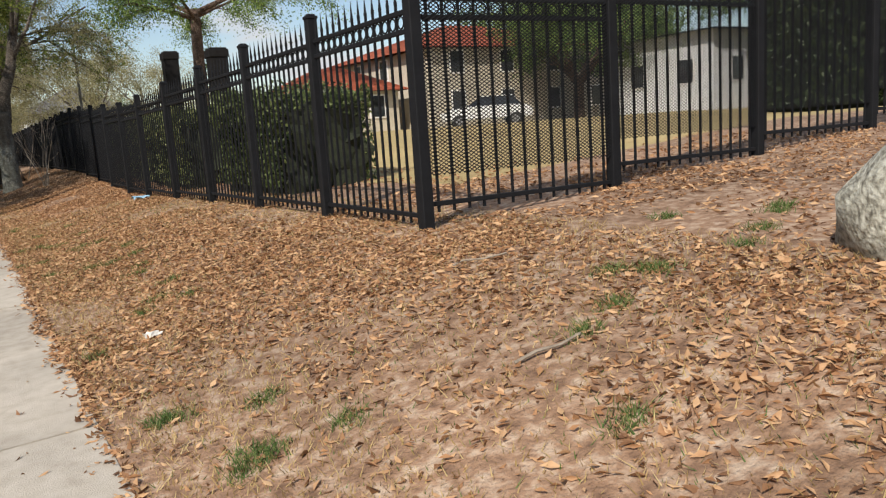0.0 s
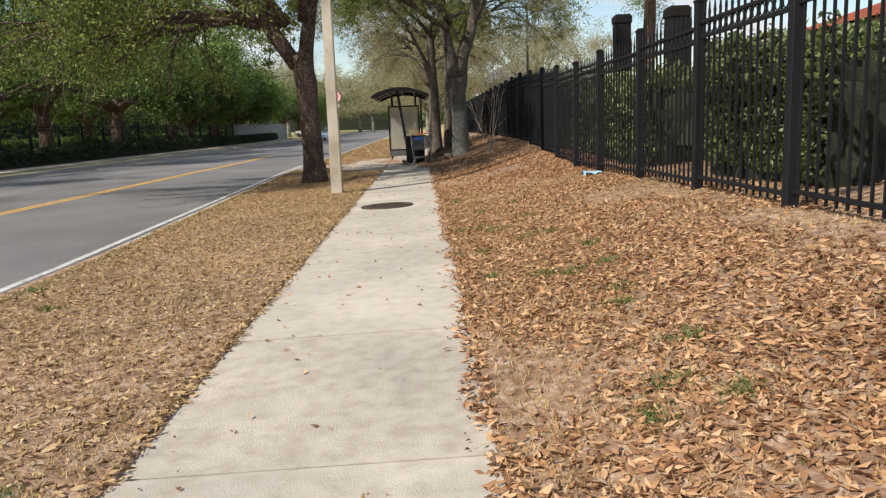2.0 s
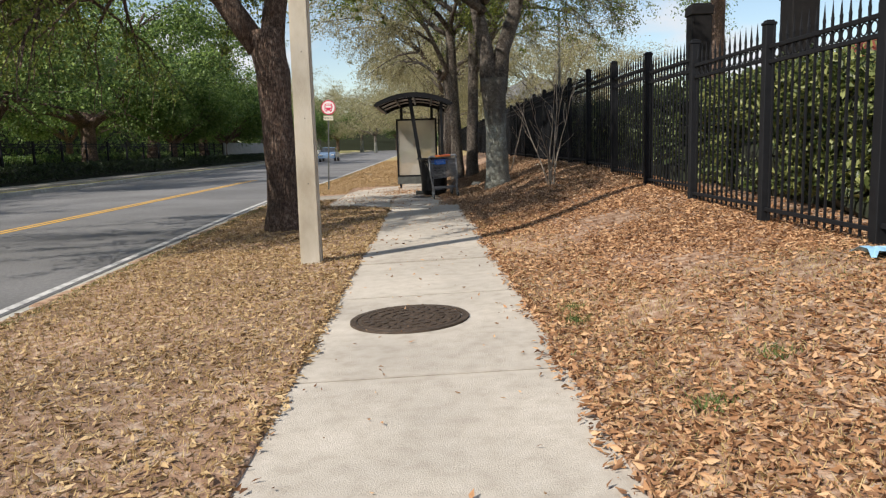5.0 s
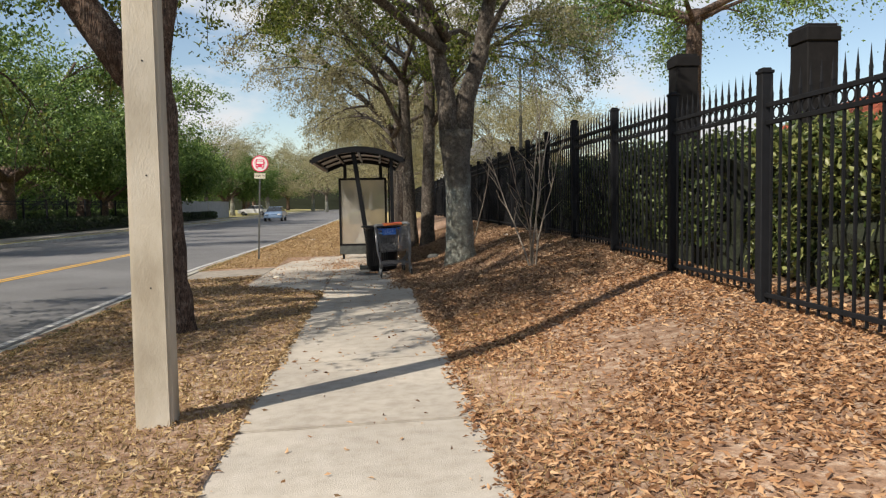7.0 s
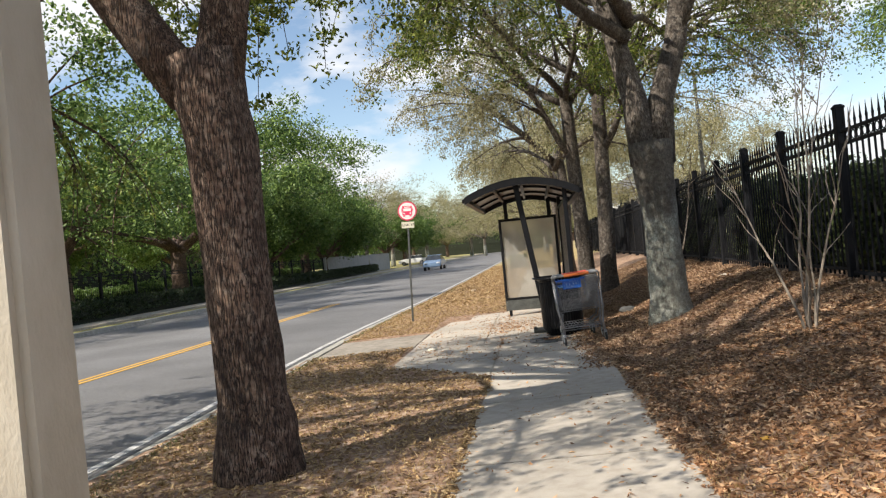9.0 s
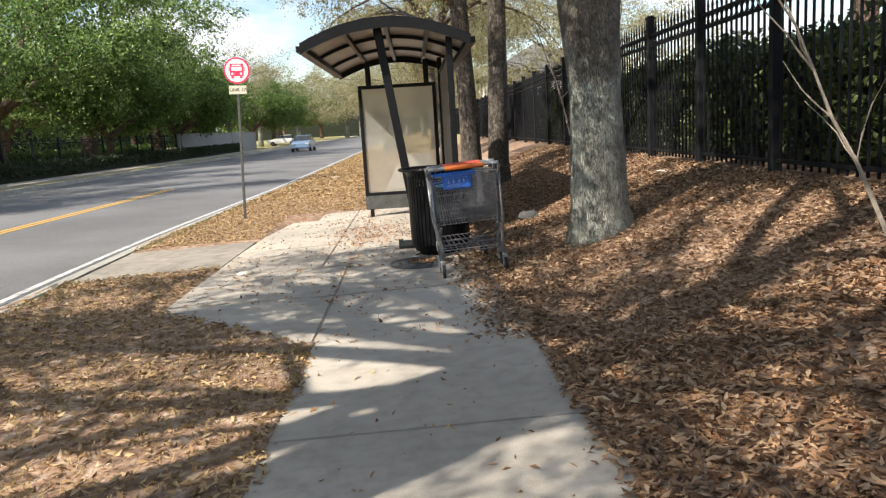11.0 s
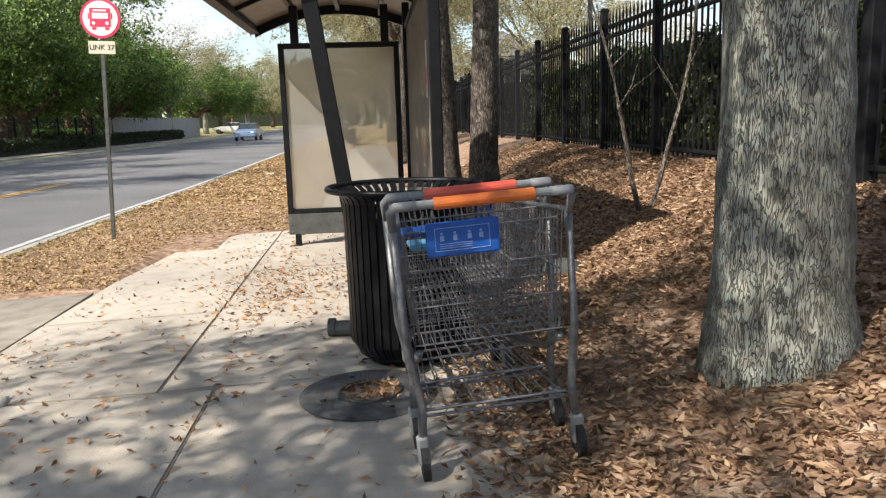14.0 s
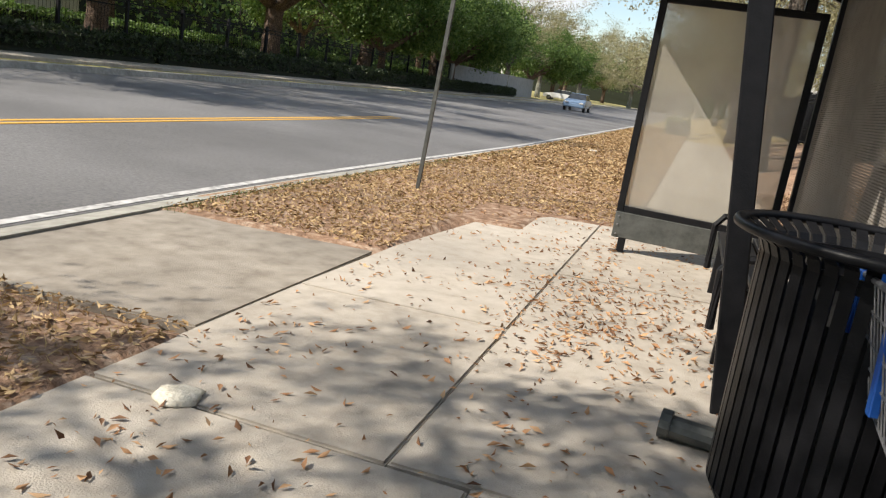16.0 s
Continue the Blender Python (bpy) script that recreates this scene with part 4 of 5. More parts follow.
# ---- buildings ----
def building(name, label, x0, x1, y0, y1, z, h, wall_mat, roof_mat, roof_h, rows, cols, along="y"):
    ob = thing(name, label, "building", pose((x0 + x1) / 2, (y0 + y1) / 2, z))
    lx, ly = (x1 - x0) / 2, (y1 - y0) / 2
    part("wall", box(bmesh.new(), -lx, -ly, -0.5, lx, ly, h), wall_mat, ob)
    bm = bmesh.new()
    e = 0.6
    c = [bm.verts.new(p) for p in ((-lx - e, -ly - e, h), (lx + e, -ly - e, h), (lx + e, ly + e, h), (-lx - e, ly + e, h))]
    if along == "y":
        r = [bm.verts.new((0, -ly + lx * 0.8, h + roof_h)), bm.verts.new((0, ly - lx * 0.8, h + roof_h))]
        fs = ((c[0], c[1], r[0]), (c[1], c[2], r[1], r[0]), (c[2], c[3], r[1]), (c[3], c[0], r[0], r[1]))
    else:
        r = [bm.verts.new((-lx + ly * 0.8, 0, h + roof_h)), bm.verts.new((lx - ly * 0.8, 0, h + roof_h))]
        fs = ((c[0], c[1], r[1], r[0]), (c[1], c[2], r[1]), (c[2], c[3], r[0], r[1]), (c[3], c[0], r[0]))
    for q in fs:
        bm.faces.new(q)
    bm.faces.new(c[::-1])
    bmesh.ops.solidify(bm, geom=bm.faces[:], thickness=0.12)
    part("roof", bm, roof_mat, ob)
    for i in range(rows):
        for j in range(cols):
            zz = h * (i + 0.35) / rows
            xx = -lx + 2 * lx * (j + 0.5) / cols
            w = part("window", box(bmesh.new(), xx - 0.5, -ly - 0.06, zz, xx + 0.5, -ly + 0.02, zz + 1.3), SIGN_WHITE, ob)
            part("pane", box(bmesh.new(), xx - 0.42, -ly - 0.075, zz + 0.08, xx + 0.42, -ly - 0.05, zz + 1.22), DARK_GLASS, w)
            yy = -ly + 2 * ly * (j + 0.5) / cols
            w = part("window", box(bmesh.new(), -lx - 0.06, yy - 0.5, zz, -lx + 0.02, yy + 0.5, zz + 1.3), SIGN_WHITE, ob)
            part("pane", box(bmesh.new(), -lx - 0.075, yy - 0.42, zz + 0.08, -lx - 0.05, yy + 0.42, zz + 1.22), DARK_GLASS, w)
    return ob


building("apartment_building", "beige stucco apartment block with terracotta roof", 22, 36, 36, 50, 1.2, 4.4, STUCCO, ROOF_TILE, 2.2, 2, 4, "x")
building("apartment_building", "beige apartment wing under an orange tiled roof", 15.5, 21, 38, 46, 1.2, 2.3, STUCCO, ROOF_TILE, 1.6, 1, 2, "y")
building("warehouse", "long low white building beyond the lawn", 31, 38, 24.5, 31, 1.2, 3.9, WHITE_WALL, GREY_ROOF, 0.5, 1, 2, "y")
building("house", "pale gabled house behind the fence", 5.5, 15, 84, 94, 0.8, 4.2, WHITE_WALL, GREY_ROOF, 3.0, 2, 3, "y")
building("house", "beige house among the oaks across the road", -40, -33, 46, 60, 0.0, 3.0, STUCCO, GREY_ROOF, 2.0, 1, 4, "y")
car(22, 31, 1.15, 60, CAR_WHITE, "white car parked by the apartment block")


def pillar(x, y, top, w):
    z = land1(x, y)
    ob = thing("gate_pillar", "tall dark square pillar with a flat cap", "pillar", pose(x, y, z), "gate pillars")
    h = top - z
    part("shaft", box(bmesh.new(), -w + 0.035, -w + 0.035, -0.3, w - 0.035, w - 0.035, h - 0.34, 0.02), PILLAR, ob)
    bm = box(bmesh.new(), -w, -w, h - 0.34, w, w, h - 0.06, 0.02)
    box(bm, -w + 0.05, -w + 0.05, h - 0.07, w - 0.05, w - 0.05, h, 0.02)
    part("cap", bm, PILLAR, ob)


pillar(7.7, 33.7, 5.2, 0.33)
pillar(8.0, 28.0, 4.67, 0.35)


def lot_lamp(x, y, top):
    ob = thing("street_lamp", "tall grey lamp post with a flat square head", "street lamp", pose(x, y, land1(x, y)))
    h = top - land1(x, y)
    part("pole", bar(bmesh.new(), (0, 0, -0.2), (0, 0, h), 0.09, 0.06, 10), STEEL_DARK, ob)
    part("arm", bar(bmesh.new(), (0, 0, h - 0.1), (0.35, 0, h - 0.02), 0.03, 0.03, 8), STEEL_DARK, ob)
    part("lamp_head", box(bmesh.new(), 0.2, -0.2, h - 0.08, 0.85, 0.2, h + 0.08, 0.02), STEEL_DARK, ob)


lot_lamp(5.9, 47.7, 7.5)


# ---- the utility pole ----
def utility_pole(x, y):
    ob = thing("utility_pole", "square tapering pale concrete utility pole beside the pavement", "utility pole", pose(x, y, plane(x, y), 0, 0, 4))
    bm = bmesh.new()
    h = 9.0
    lo = [bm.verts.new((sx * 0.118, sy * 0.118, -0.4)) for sx, sy in ((-1, -1), (1, -1), (1, 1), (-1, 1))]
    hi = [bm.verts.new((sx * 0.075, sy * 0.075, h)) for sx, sy in ((-1, -1), (1, -1), (1, 1), (-1, 1))]
    bm.faces.new(lo[::-1])
    bm.faces.new(hi)
    for k in range(4):
        bm.faces.new((lo[k], lo[(k + 1) % 4], hi[(k + 1) % 4], hi[k]))
    up = [e for e in bm.edges if abs((e.verts[0].co - e.verts[1].co).z) > 1]
    bmesh.ops.bevel(bm, geom=up, offset=0.022, segments=2, affect="EDGES")
    part("shaft", bm, POLE_CONCRETE, ob)
    for z in (0.9, 1.6, 2.3, 3.0):
        part("bolt_hole", bar(bmesh.new(), (0.01, -0.1185 + 0.0046 * z, z), (0.01, -0.1, z), 0.006, sides=8), SIGN_DARK, ob)


utility_pole(-2.04, 18.52)


# ---- the bus stop ----
def panel_frame(ob, x0, x1, y, z0, z1, w, name="panel_frame"):
    for a in ((x0, z0, x0 + w, z1), (x1 - w, z0, x1, z1), (x0 + w, z1 - w, x1 - w, z1), (x0 + w, z0, x1 - w, z0 + w)):
        part(name, box(bmesh.new(), a[0], y - 0.03, a[1], a[2], y + 0.03, a[3], 0.004), BLACK_METAL, ob)


def shelter():
    x0, x1, y = -1.585, -0.375, 33.0
    g = -0.06
    ob = thing("bus_shelter", "black metal bus shelter with arched roof and dusty clear end panel", "bus shelter", pose(0, 0, 0))
    panel_frame(ob, x0, x1, y, 0.28, 2.0, 0.055)
    part("end_panel", box(bmesh.new(), x0 + 0.05, y - 0.005, 0.33, x1 - 0.05, y + 0.005, 1.95), ACRYLIC, ob, "dusty scratched clear sheet")
    kick = part("kick_panel", box(bmesh.new(), x0, y - 0.035, 0.07, x1, y + 0.035, 0.285, 0.006), STEEL_DARK, ob)
    for z in (0.1, 0.18, 0.25):
        part("bolt", bar(bmesh.new(), (x0 + 0.03, y - 0.045, z), (x0 + 0.03, y - 0.03, z), 0.008, sides=8), CART_WIRE, kick)
    for x in (x0 + 0.09, x1 - 0.09):
        leg = part("leg", box(bmesh.new(), x - 0.03, y - 0.03, g, x + 0.03, y + 0.03, 0.08, 0.004), BLACK_METAL, ob)
        part("foot_plate", box(bmesh.new(), x - 0.09, y - 0.06, g, x + 0.09, y + 0.06, g + 0.012, 0.003), STEEL_DARK, leg)
    for x in (x0 + 0.17, x1 - 0.14):
        part("roof_strut", box(bmesh.new(), x - 0.04, y - 0.04, 1.99, x + 0.04, y + 0.04, 2.36, 0.005), BLACK_METAL, ob)
    # arched roof
    xa, xb, ya, yb, rise, ze = -1.95, -0.06, 29.55, 34.1, 0.24, 2.28

    def arch(u):
        return xa + (xb - xa) * u, ze + rise * (1 - (2 * u - 1) ** 2)

    n = 14
    bm = bmesh.new()
    for k in range(n):
        (p, a), (q, b) = arch(k / n), arch((k + 1) / n)
        vs = [bm.verts.new(c) for c in ((p, ya, a), (q, ya, b), (q, yb, b), (p, yb, a), (p, ya, a + 0.012), (q, ya, b + 0.012), (q, yb, b + 0.012), (p, yb, a + 0.012))]
        for f in ((3, 2, 1, 0), (4, 5, 6, 7), (0, 1, 5, 4), (2, 3, 7, 6)):
            bm.faces.new([vs[i] for i in f])
    bmesh.ops.remove_doubles(bm, verts=bm.verts[:], dist=0.0005)
    part("roof_sheet", bm, ROOF_UNDER, ob, "smoky brown translucent roof sheet")
    for yy in (ya, 31.1, 32.6, yb):
        bm = bmesh.new()
        d = 0.10 if yy in (ya, yb) else 0.045
        for k in range(n):
            (p, a), (q, b) = arch(k / n), arch((k + 1) / n)
            vs = [bm.verts.new(c) for c in ((p, yy - 0.025, a - d), (q, yy - 0.025, b - d), (q, yy + 0.025, b - d), (p, yy + 0.025, a - d), (p, yy - 0.025, a + 0.02), (q, yy - 0.025, b + 0.02), (q, yy + 0.025, b + 0.02), (p, yy + 0.025, a + 0.02))]
            for f in ((3, 2, 1, 0), (4, 5, 6, 7), (0, 1, 5, 4), (2, 3, 7, 6)):
                bm.faces.new([vs[i] for i in f])
        bmesh.ops.remove_doubles(bm, verts=bm.verts[:], dist=0.0005)
        part("roof_rib", bm, BLACK_METAL, ob)
    for u in (0.0, 0.25, 0.5, 0.75, 1.0):
        p, a = arch(u)
        w = 0.05 if u in (0.0, 1.0) else 0.025
        part("roof_beam", box(bmesh.new(), p - w, ya + 0.03, a - 0.07, p + w, yb - 0.03, a - 0.004, 0.004), BLACK_METAL, ob)
    # back wall of perforated sheet with its posts
    xw = -0.30
    for yy in (29.72, 32.9):
        part("back_post", box(bmesh.new(), xw - 0.035, yy - 0.035, g, xw + 0.035, yy + 0.035, 2.36, 0.006), BLACK_METAL, ob)
    part("back_sheet", box(bmesh.new(), xw - 0.003, 29.77, 0.35, xw + 0.003, 32.85, 2.12), PERFORATED, ob, "brown perforated metal sheet")
    for z in (0.33, 2.13):
        part("back_rail", box(bmesh.new(), xw - 0.02, 29.77, z - 0.02, xw + 0.02, 32.85, z + 0.02), BLACK_METAL, ob)
    sticker = part("sticker", box(bmesh.new(), xw - 0.009, 30.28, 1.36, xw - 0.004, 30.34, 1.74), SIGN_WHITE, ob, "narrow white and red sticker")
    part("sticker_band", box(bmesh.new(), xw - 0.011, 30.281, 1.44, xw - 0.0095, 30.339, 1.57), SIGN_RED, sticker)
    # slanting front column
    bm = bmesh.new()
    lo, hi = Vector((-0.755, 29.82, g)), Vector((-1.105, 29.82, 2.48))
    a = [bm.verts.new(lo + Vector(p)) for p in ((-0.048, -0.02, 0), (0.048, -0.02, 0), (0.048, 0.02, 0), (-0.048, 0.02, 0))]
    b = [bm.verts.new(hi + Vector(p)) for p in ((-0.048, -0.02, 0), (0.048, -0.02, 0), (0.048, 0.02, 0), (-0.048, 0.02, 0))]
    bm.faces.new(a[::-1])
    bm.faces.new(b)
    for k in range(4):
        bm.faces.new((a[k], a[(k + 1) % 4], b[(k + 1) % 4], b[k]))
    bmesh.ops.bevel(bm, geom=bm.edges[:], offset=0.006, segments=1, affect="EDGES")
    part("slanting_column", bm, BLACK_METAL, ob)
    # bench under the roof
    bench = thing("bench", "black slatted bench under the shelter roof", "bench", pose(-0.60, 31.3, g))
    for k in range(4):
        part("seat_slat", box(bmesh.new(), -0.22 + 0.115 * k, -0.85, 0.43, -0.13 + 0.115 * k, 0.85, 0.46, 0.006), BLACK_METAL, bench)
    for yy in (-0.8, 0.8):
        part("bench_leg", box(bmesh.new(), -0.2, yy - 0.03, 0.0, 0.2, yy + 0.03, 0.43, 0.006), BLACK_METAL, bench)
        bm = bmesh.new()
        tube(bm, [(-0.24, yy, 0.2), (-0.25, yy, 0.5), (-0.2, yy, 0.57), (-0.1, yy, 0.58)], [0.022] * 4, 8)
        part("armrest", bm, BLACK_METAL, bench)


shelter()


def bus_sign(x, y):
    ob = thing("bus_stop_sign", "round red and white bus stop sign on a thin steel post", "sign", pose(x, y, plane(x, y), 0, 2.5, 0))
    part("post", box(bmesh.new(), -0.022, -0.014, -0.2, 0.022, 0.014, 2.64, 0.003), STEEL_DARK, ob)
    zc = 2.6
    disc = part("disc", bar(bmesh.new(), (0, -0.022, zc), (0, -0.016, zc), 0.225, sides=40), SIGN_RED, ob, "red disc with a bus drawn on it")
    part("disc_face", bar(bmesh.new(), (0, -0.026, zc), (0, -0.0225, zc), 0.196, sides=40), SIGN_WHITE, disc)
    bm = box(bmesh.new(), -0.115, -0.029, zc - 0.095, 0.115, -0.0265, zc + 0.115, 0.0)
    box(bm, -0.095, -0.029, zc - 0.13, -0.05, -0.0265, zc - 0.1)
    box(bm, 0.05, -0.029, zc - 0.13, 0.095, -0.0265, zc - 0.1)
    box(bm, -0.135, -0.029, zc - 0.01, -0.122, -0.0265, zc + 0.06)
    box(bm, 0.122, -0.029, zc - 0.01, 0.135, -0.0265, zc + 0.06)
    part("bus_shape", bm, SIGN_RED, disc)
    bm = box(bmesh.new(), -0.09, -0.031, zc - 0.005, 0.09, -0.0292, zc + 0.06)
    box(bm, -0.075, -0.031, zc + 0.078, 0.075, -0.0292, zc + 0.098)
    bar(bm, (-0.075, -0.031, zc - 0.055), (-0.075, -0.0292, zc - 0.055), 0.02, sides=14)
    bar(bm, (0.075, -0.031, zc - 0.055), (0.075, -0.0292, zc - 0.055), 0.02, sides=14)
    part("bus_windows", bm, SIGN_WHITE, disc)
    plate = part("route_plate", box(bmesh.new(), -0.15, -0.022, 2.2, 0.15, -0.016, 2.345, 0.002), CREAM, ob, "cream plate with black route lettering")
    cu = bpy.data.curves.new("lettering", "FONT")
    cu.body, cu.size, cu.align_x, cu.align_y, cu.extrude = "LINK 37", 0.082, "CENTER", "CENTER", 0.001
    tmp = bpy.data.objects.new("tmp", cu)
    me = bpy.data.meshes.new_from_object(tmp)
    bpy.data.objects.remove(tmp)
    me.materials.clear()
    me.materials.append(SIGN_DARK)
    share("lettering", me, plate, pose(0, -0.024, 2.272, 90, 0, 0))


bus_sign(-3.86, 34.5)


def litter_bin(x, y):
    ob = thing("litter_bin", "black slatted steel litter bin with a flared rim", "litter bin", pose(x, y, plane(x, y)))
    n = 44
    for k in range(n):
        a = k * math.tau / n
        c, s = math.cos(a), math.sin(a)
        bm = bmesh.new()
        prof = [(0.272, 0.045), (0.315, 0.115), (0.320, 0.5), (0.324, 0.83), (0.338, 0.862), (0.388, 0.893)]
        w = 0.0172
        for (r0, z0), (r1, z1) in zip(prof, prof[1:]):
            vs = []
            for r, z in ((r0, z0), (r1, z1)):
                for off, tt in ((-w, 0), (w, 0), (w, -0.008), (-w, -0.008)):
                    rr = r + tt
                    vs.append(bm.verts.new((rr * c - off * s, rr * s + off * c, z)))
            for i in range(4):
                j = (i + 1) % 4
                bm.faces.new((vs[i], vs[j], vs[4 + j], vs[4 + i]))
        bmesh.ops.recalc_face_normals(bm, faces=bm.faces[:])
        part("slat", bm, BLACK_METAL, ob)
    bm = torus(bmesh.new(), 0.397, 0.016, 44, 8, Matrix.Translation((0, 0, 0.897)))
    part("rim", bm, BLACK_METAL, ob, smooth=True)
    for z, r in ((0.06, 0.262), (0.82, 0.302)):
        bm = lathe(bmesh.new(), [(r, z - 0.02), (r + 0.012, z - 0.02), (r + 0.012, z + 0.02), (r, z + 0.02), (r, z - 0.02)], 36)
        part("hoop", bm, BLACK_METAL, ob)
    part("liner", lathe(bmesh.new(), [(0.01, 0.06), (0.21, 0.06), (0.28, 0.2), (0.29, 0.70)], 28), RUBBER, ob, "dull black liner inside")
    part("foot", lathe(bmesh.new(), [(0.001, 0.0), (0.23, 0.0), (0.25, 0.06), (0.001, 0.06)], 24), BLACK_METAL, ob)


litter_bin(-0.54, 28.98)


def base_ring(x, y):
    ob = thing("base_ring", "flat dark round base plate with leaves inside", "base plate", pose(x, y, plane(x, y)))
    part("plate", lathe(bmesh.new(), [(0.135, 0.0), (0.135, 0.008), (0.15, 0.011), (0.30, 0.011), (0.325, 0.006), (0.325, 0.0)], 40), PLATE, ob)
    part("inner_lip", torus(bmesh.new(), 0.142, 0.009, 32, 6, Matrix.Translation((0, 0, 0.014))), STEEL_DARK, ob)
    for k in range(4):
        a = k * math.tau / 4 + 0.4
        part("bolt", bar(bmesh.new(), (0.23 * math.cos(a), 0.23 * math.sin(a), 0.012), (0.23 * math.cos(a), 0.23 * math.sin(a), 0.024), 0.014, sides=6), STEEL_DARK, ob)


base_ring(-0.76, 28.42)


def pipe_stub(x, y):
    ob = thing("pipe_stub", "short worn grey steel foot rail on the slab", "foot rail", pose(x, y, plane(x, y), 0, 0, -8))
    part("tube", bar(bmesh.new(), (0, 0, 0.05), (0.34, 0, 0.05), 0.045, sides=12), STEEL_DARK, ob)
    part("collar", bar(bmesh.new(), (0.0, 0, 0.055), (0.04, 0, 0.055), 0.055, sides=12), STEEL_DARK, ob)


pipe_stub(-1.0, 29.45)


# ---- shopping carts ----
def cart(m, grip_mat, grip_label, sign):
    ob = thing("shopping_cart", "worn grey wire shopping cart with %s handle grip" % grip_label, "shopping cart", m, "nested shopping carts")
    w0, w1, wl = 0.287, 0.22, 0.28          # half widths: rear, front, rear wheels
    zb0, zb1, zt0, zt1 = 0.47, 0.55, 0.90, 0.84
    length = 0.92

    def side(s, u, v):
        """A point on a side: u from rear to front, v from bottom to top."""
        w = w0 + (w1 - w0) * u
        lo, hi = zb0 + (zb1 - zb0) * u, zt0 + (zt1 - zt0) * u
        return Vector((s * (w - 0.035 * (1 - v)), 0.02 + length * u - 0.10 * u * (1 - v), lo + (hi - lo) * v))

    for s in (-1, 1):
        bm = bmesh.new()
        for k in range(25):
            bar(bm, side(s, k / 24, 0), side(s, k / 24, 1), 0.0028, sides=5, caps=False)
        for v in (0.0, 0.28, 0.5, 0.75):
            bar(bm, side(s, 0, v), side(s, 1, v), 0.0035, sides=6, caps=False)
        tagged(part("basket_side", bm, CART_WIRE, ob), kind="stuff")
        part("basket_rim", bar(bmesh.new(), side(s, 0, 1), side(s, 1, 1), 0.009, sides=8), CART_WIRE, ob)
    bm = bmesh.new()
    for k in range(17):
        f = -1 + 2 * k / 16
        a, b = side(1, 1, 0), side(1, 1, 1)
        bar(bm, (f * a.x, a.y, a.z), (f * b.x, b.y, b.z), 0.0028, sides=5, caps=False)
    for v in (0, 0.3, 0.6, 1):
        p = side(1, 1, v)
        bar(bm, (-p.x, p.y, p.z), (p.x, p.y, p.z), 0.0035, sides=6)
    tagged(part("basket_front", bm, CART_WIRE, ob), kind="stuff")
    bm = bmesh.new()
    p1 = side(1, 1, 1)
    for q in ((-p1.x, p1.y + 0.012, p1.z - 0.28), (p1.x, p1.y + 0.012, p1.z - 0.28)):
        box(bm, q[0] - 0.012, q[1] - 0.02, q[2], q[0] + 0.012, q[1] + 0.012, q[2] + 0.29, 0.004)
    box(bm, -p1.x, p1.y - 0.005, p1.z - 0.02, p1.x, p1.y + 0.02, p1.z + 0.015, 0.004)
    part("front_bumper", bm, BLUE, ob, "blue plastic edging of the basket")
    bm = bmesh.new()
    for k in range(19):
        f = -1 + 2 * k / 18
        a, b = side(1, 0, 0), side(1, 1, 0)
        bar(bm, (f * a.x, a.y, a.z), (f * b.x, b.y, b.z), 0.0028, sides=5, caps=False)
    for u in (0, 0.25, 0.5, 0.75):
        a = side(1, u, 0)
        bar(bm, (-a.x, a.y, a.z), (a.x, a.y, a.z), 0.0035, sides=6, caps=False)
    tagged(part("basket_floor", bm, CART_WIRE, ob), kind="stuff")
    # hinged rear gate
    bm = bmesh.new()
    for k in range(31):
        f = (-1 + 2 * k / 30) * (w0 - 0.02)
        bar(bm, (f, 0.02, zb0), (f, 0.03, zt0 - 0.02), 0.0013, sides=4, caps=False)
    for k in range(19):
        z = zb0 + (zt0 - 0.03 - zb0) * k / 18
        bar(bm, (-w0 + 0.02, 0.022, z), (w0 - 0.02, 0.022, z), 0.0013 if k % 6 else 0.0033, sides=4, caps=False)
    gate = tagged(part("rear_gate", bm, CART_WIRE, ob), kind="stuff")
    if sign:
        bm = box(bmesh.new(), -0.2, -0.006, 0.735, 0.055, 0.004, 0.855, 0.006)
        plate = part("sign_plate", bm, BLUE, gate, "blue plastic instruction plate with pale print")
        bm = bmesh.new()
        for a in ((-0.17, 0.755, 0.02, 0.757), (-0.17, 0.833, 0.02, 0.835), (-0.17, 0.757, -0.168, 0.833), (0.018, 0.757, 0.02, 0.833)):
            box(bm, a[0], -0.0085, a[1], a[2], -0.0062, a[3])
        for x in (-0.145, -0.10, -0.05, -0.01):
            box(bm, x - 0.007, -0.0085, 0.79, x + 0.007, -0.0062, 0.808)
            bar(bm, (x, -0.0085, 0.815), (x, -0.0062, 0.815), 0.005, sides=8)
        for z in (0.764, 0.771, 0.778):
            box(bm, -0.155, -0.0085, z, -0.04, -0.0062, z + 0.002)
        part("print", bm, PALE_INK, plate)
        plate.location.z = 0.045
    bm = box(bmesh.new(), -0.25, 0.05, 0.80, 0.02, 0.20, 0.818, 0.006)
    part("child_seat", bm, BLUE_PALE if sign else BLUE, ob, "blue plastic child seat flap")
    # handle
    zh = 0.972
    bm = bmesh.new()
    tube(bm, [(-w0 - 0.02, 0.02, 0.88), (-w0 - 0.025, -0.02, 0.95), (-w0 - 0.01, -0.055, zh), (-w0 + 0.06, -0.06, zh)], [0.014, 0.016, 0.017, 0.017], 10)
    part("handle_end", bm, CART_PLASTIC, ob, smooth=True)
    bm = bmesh.new()
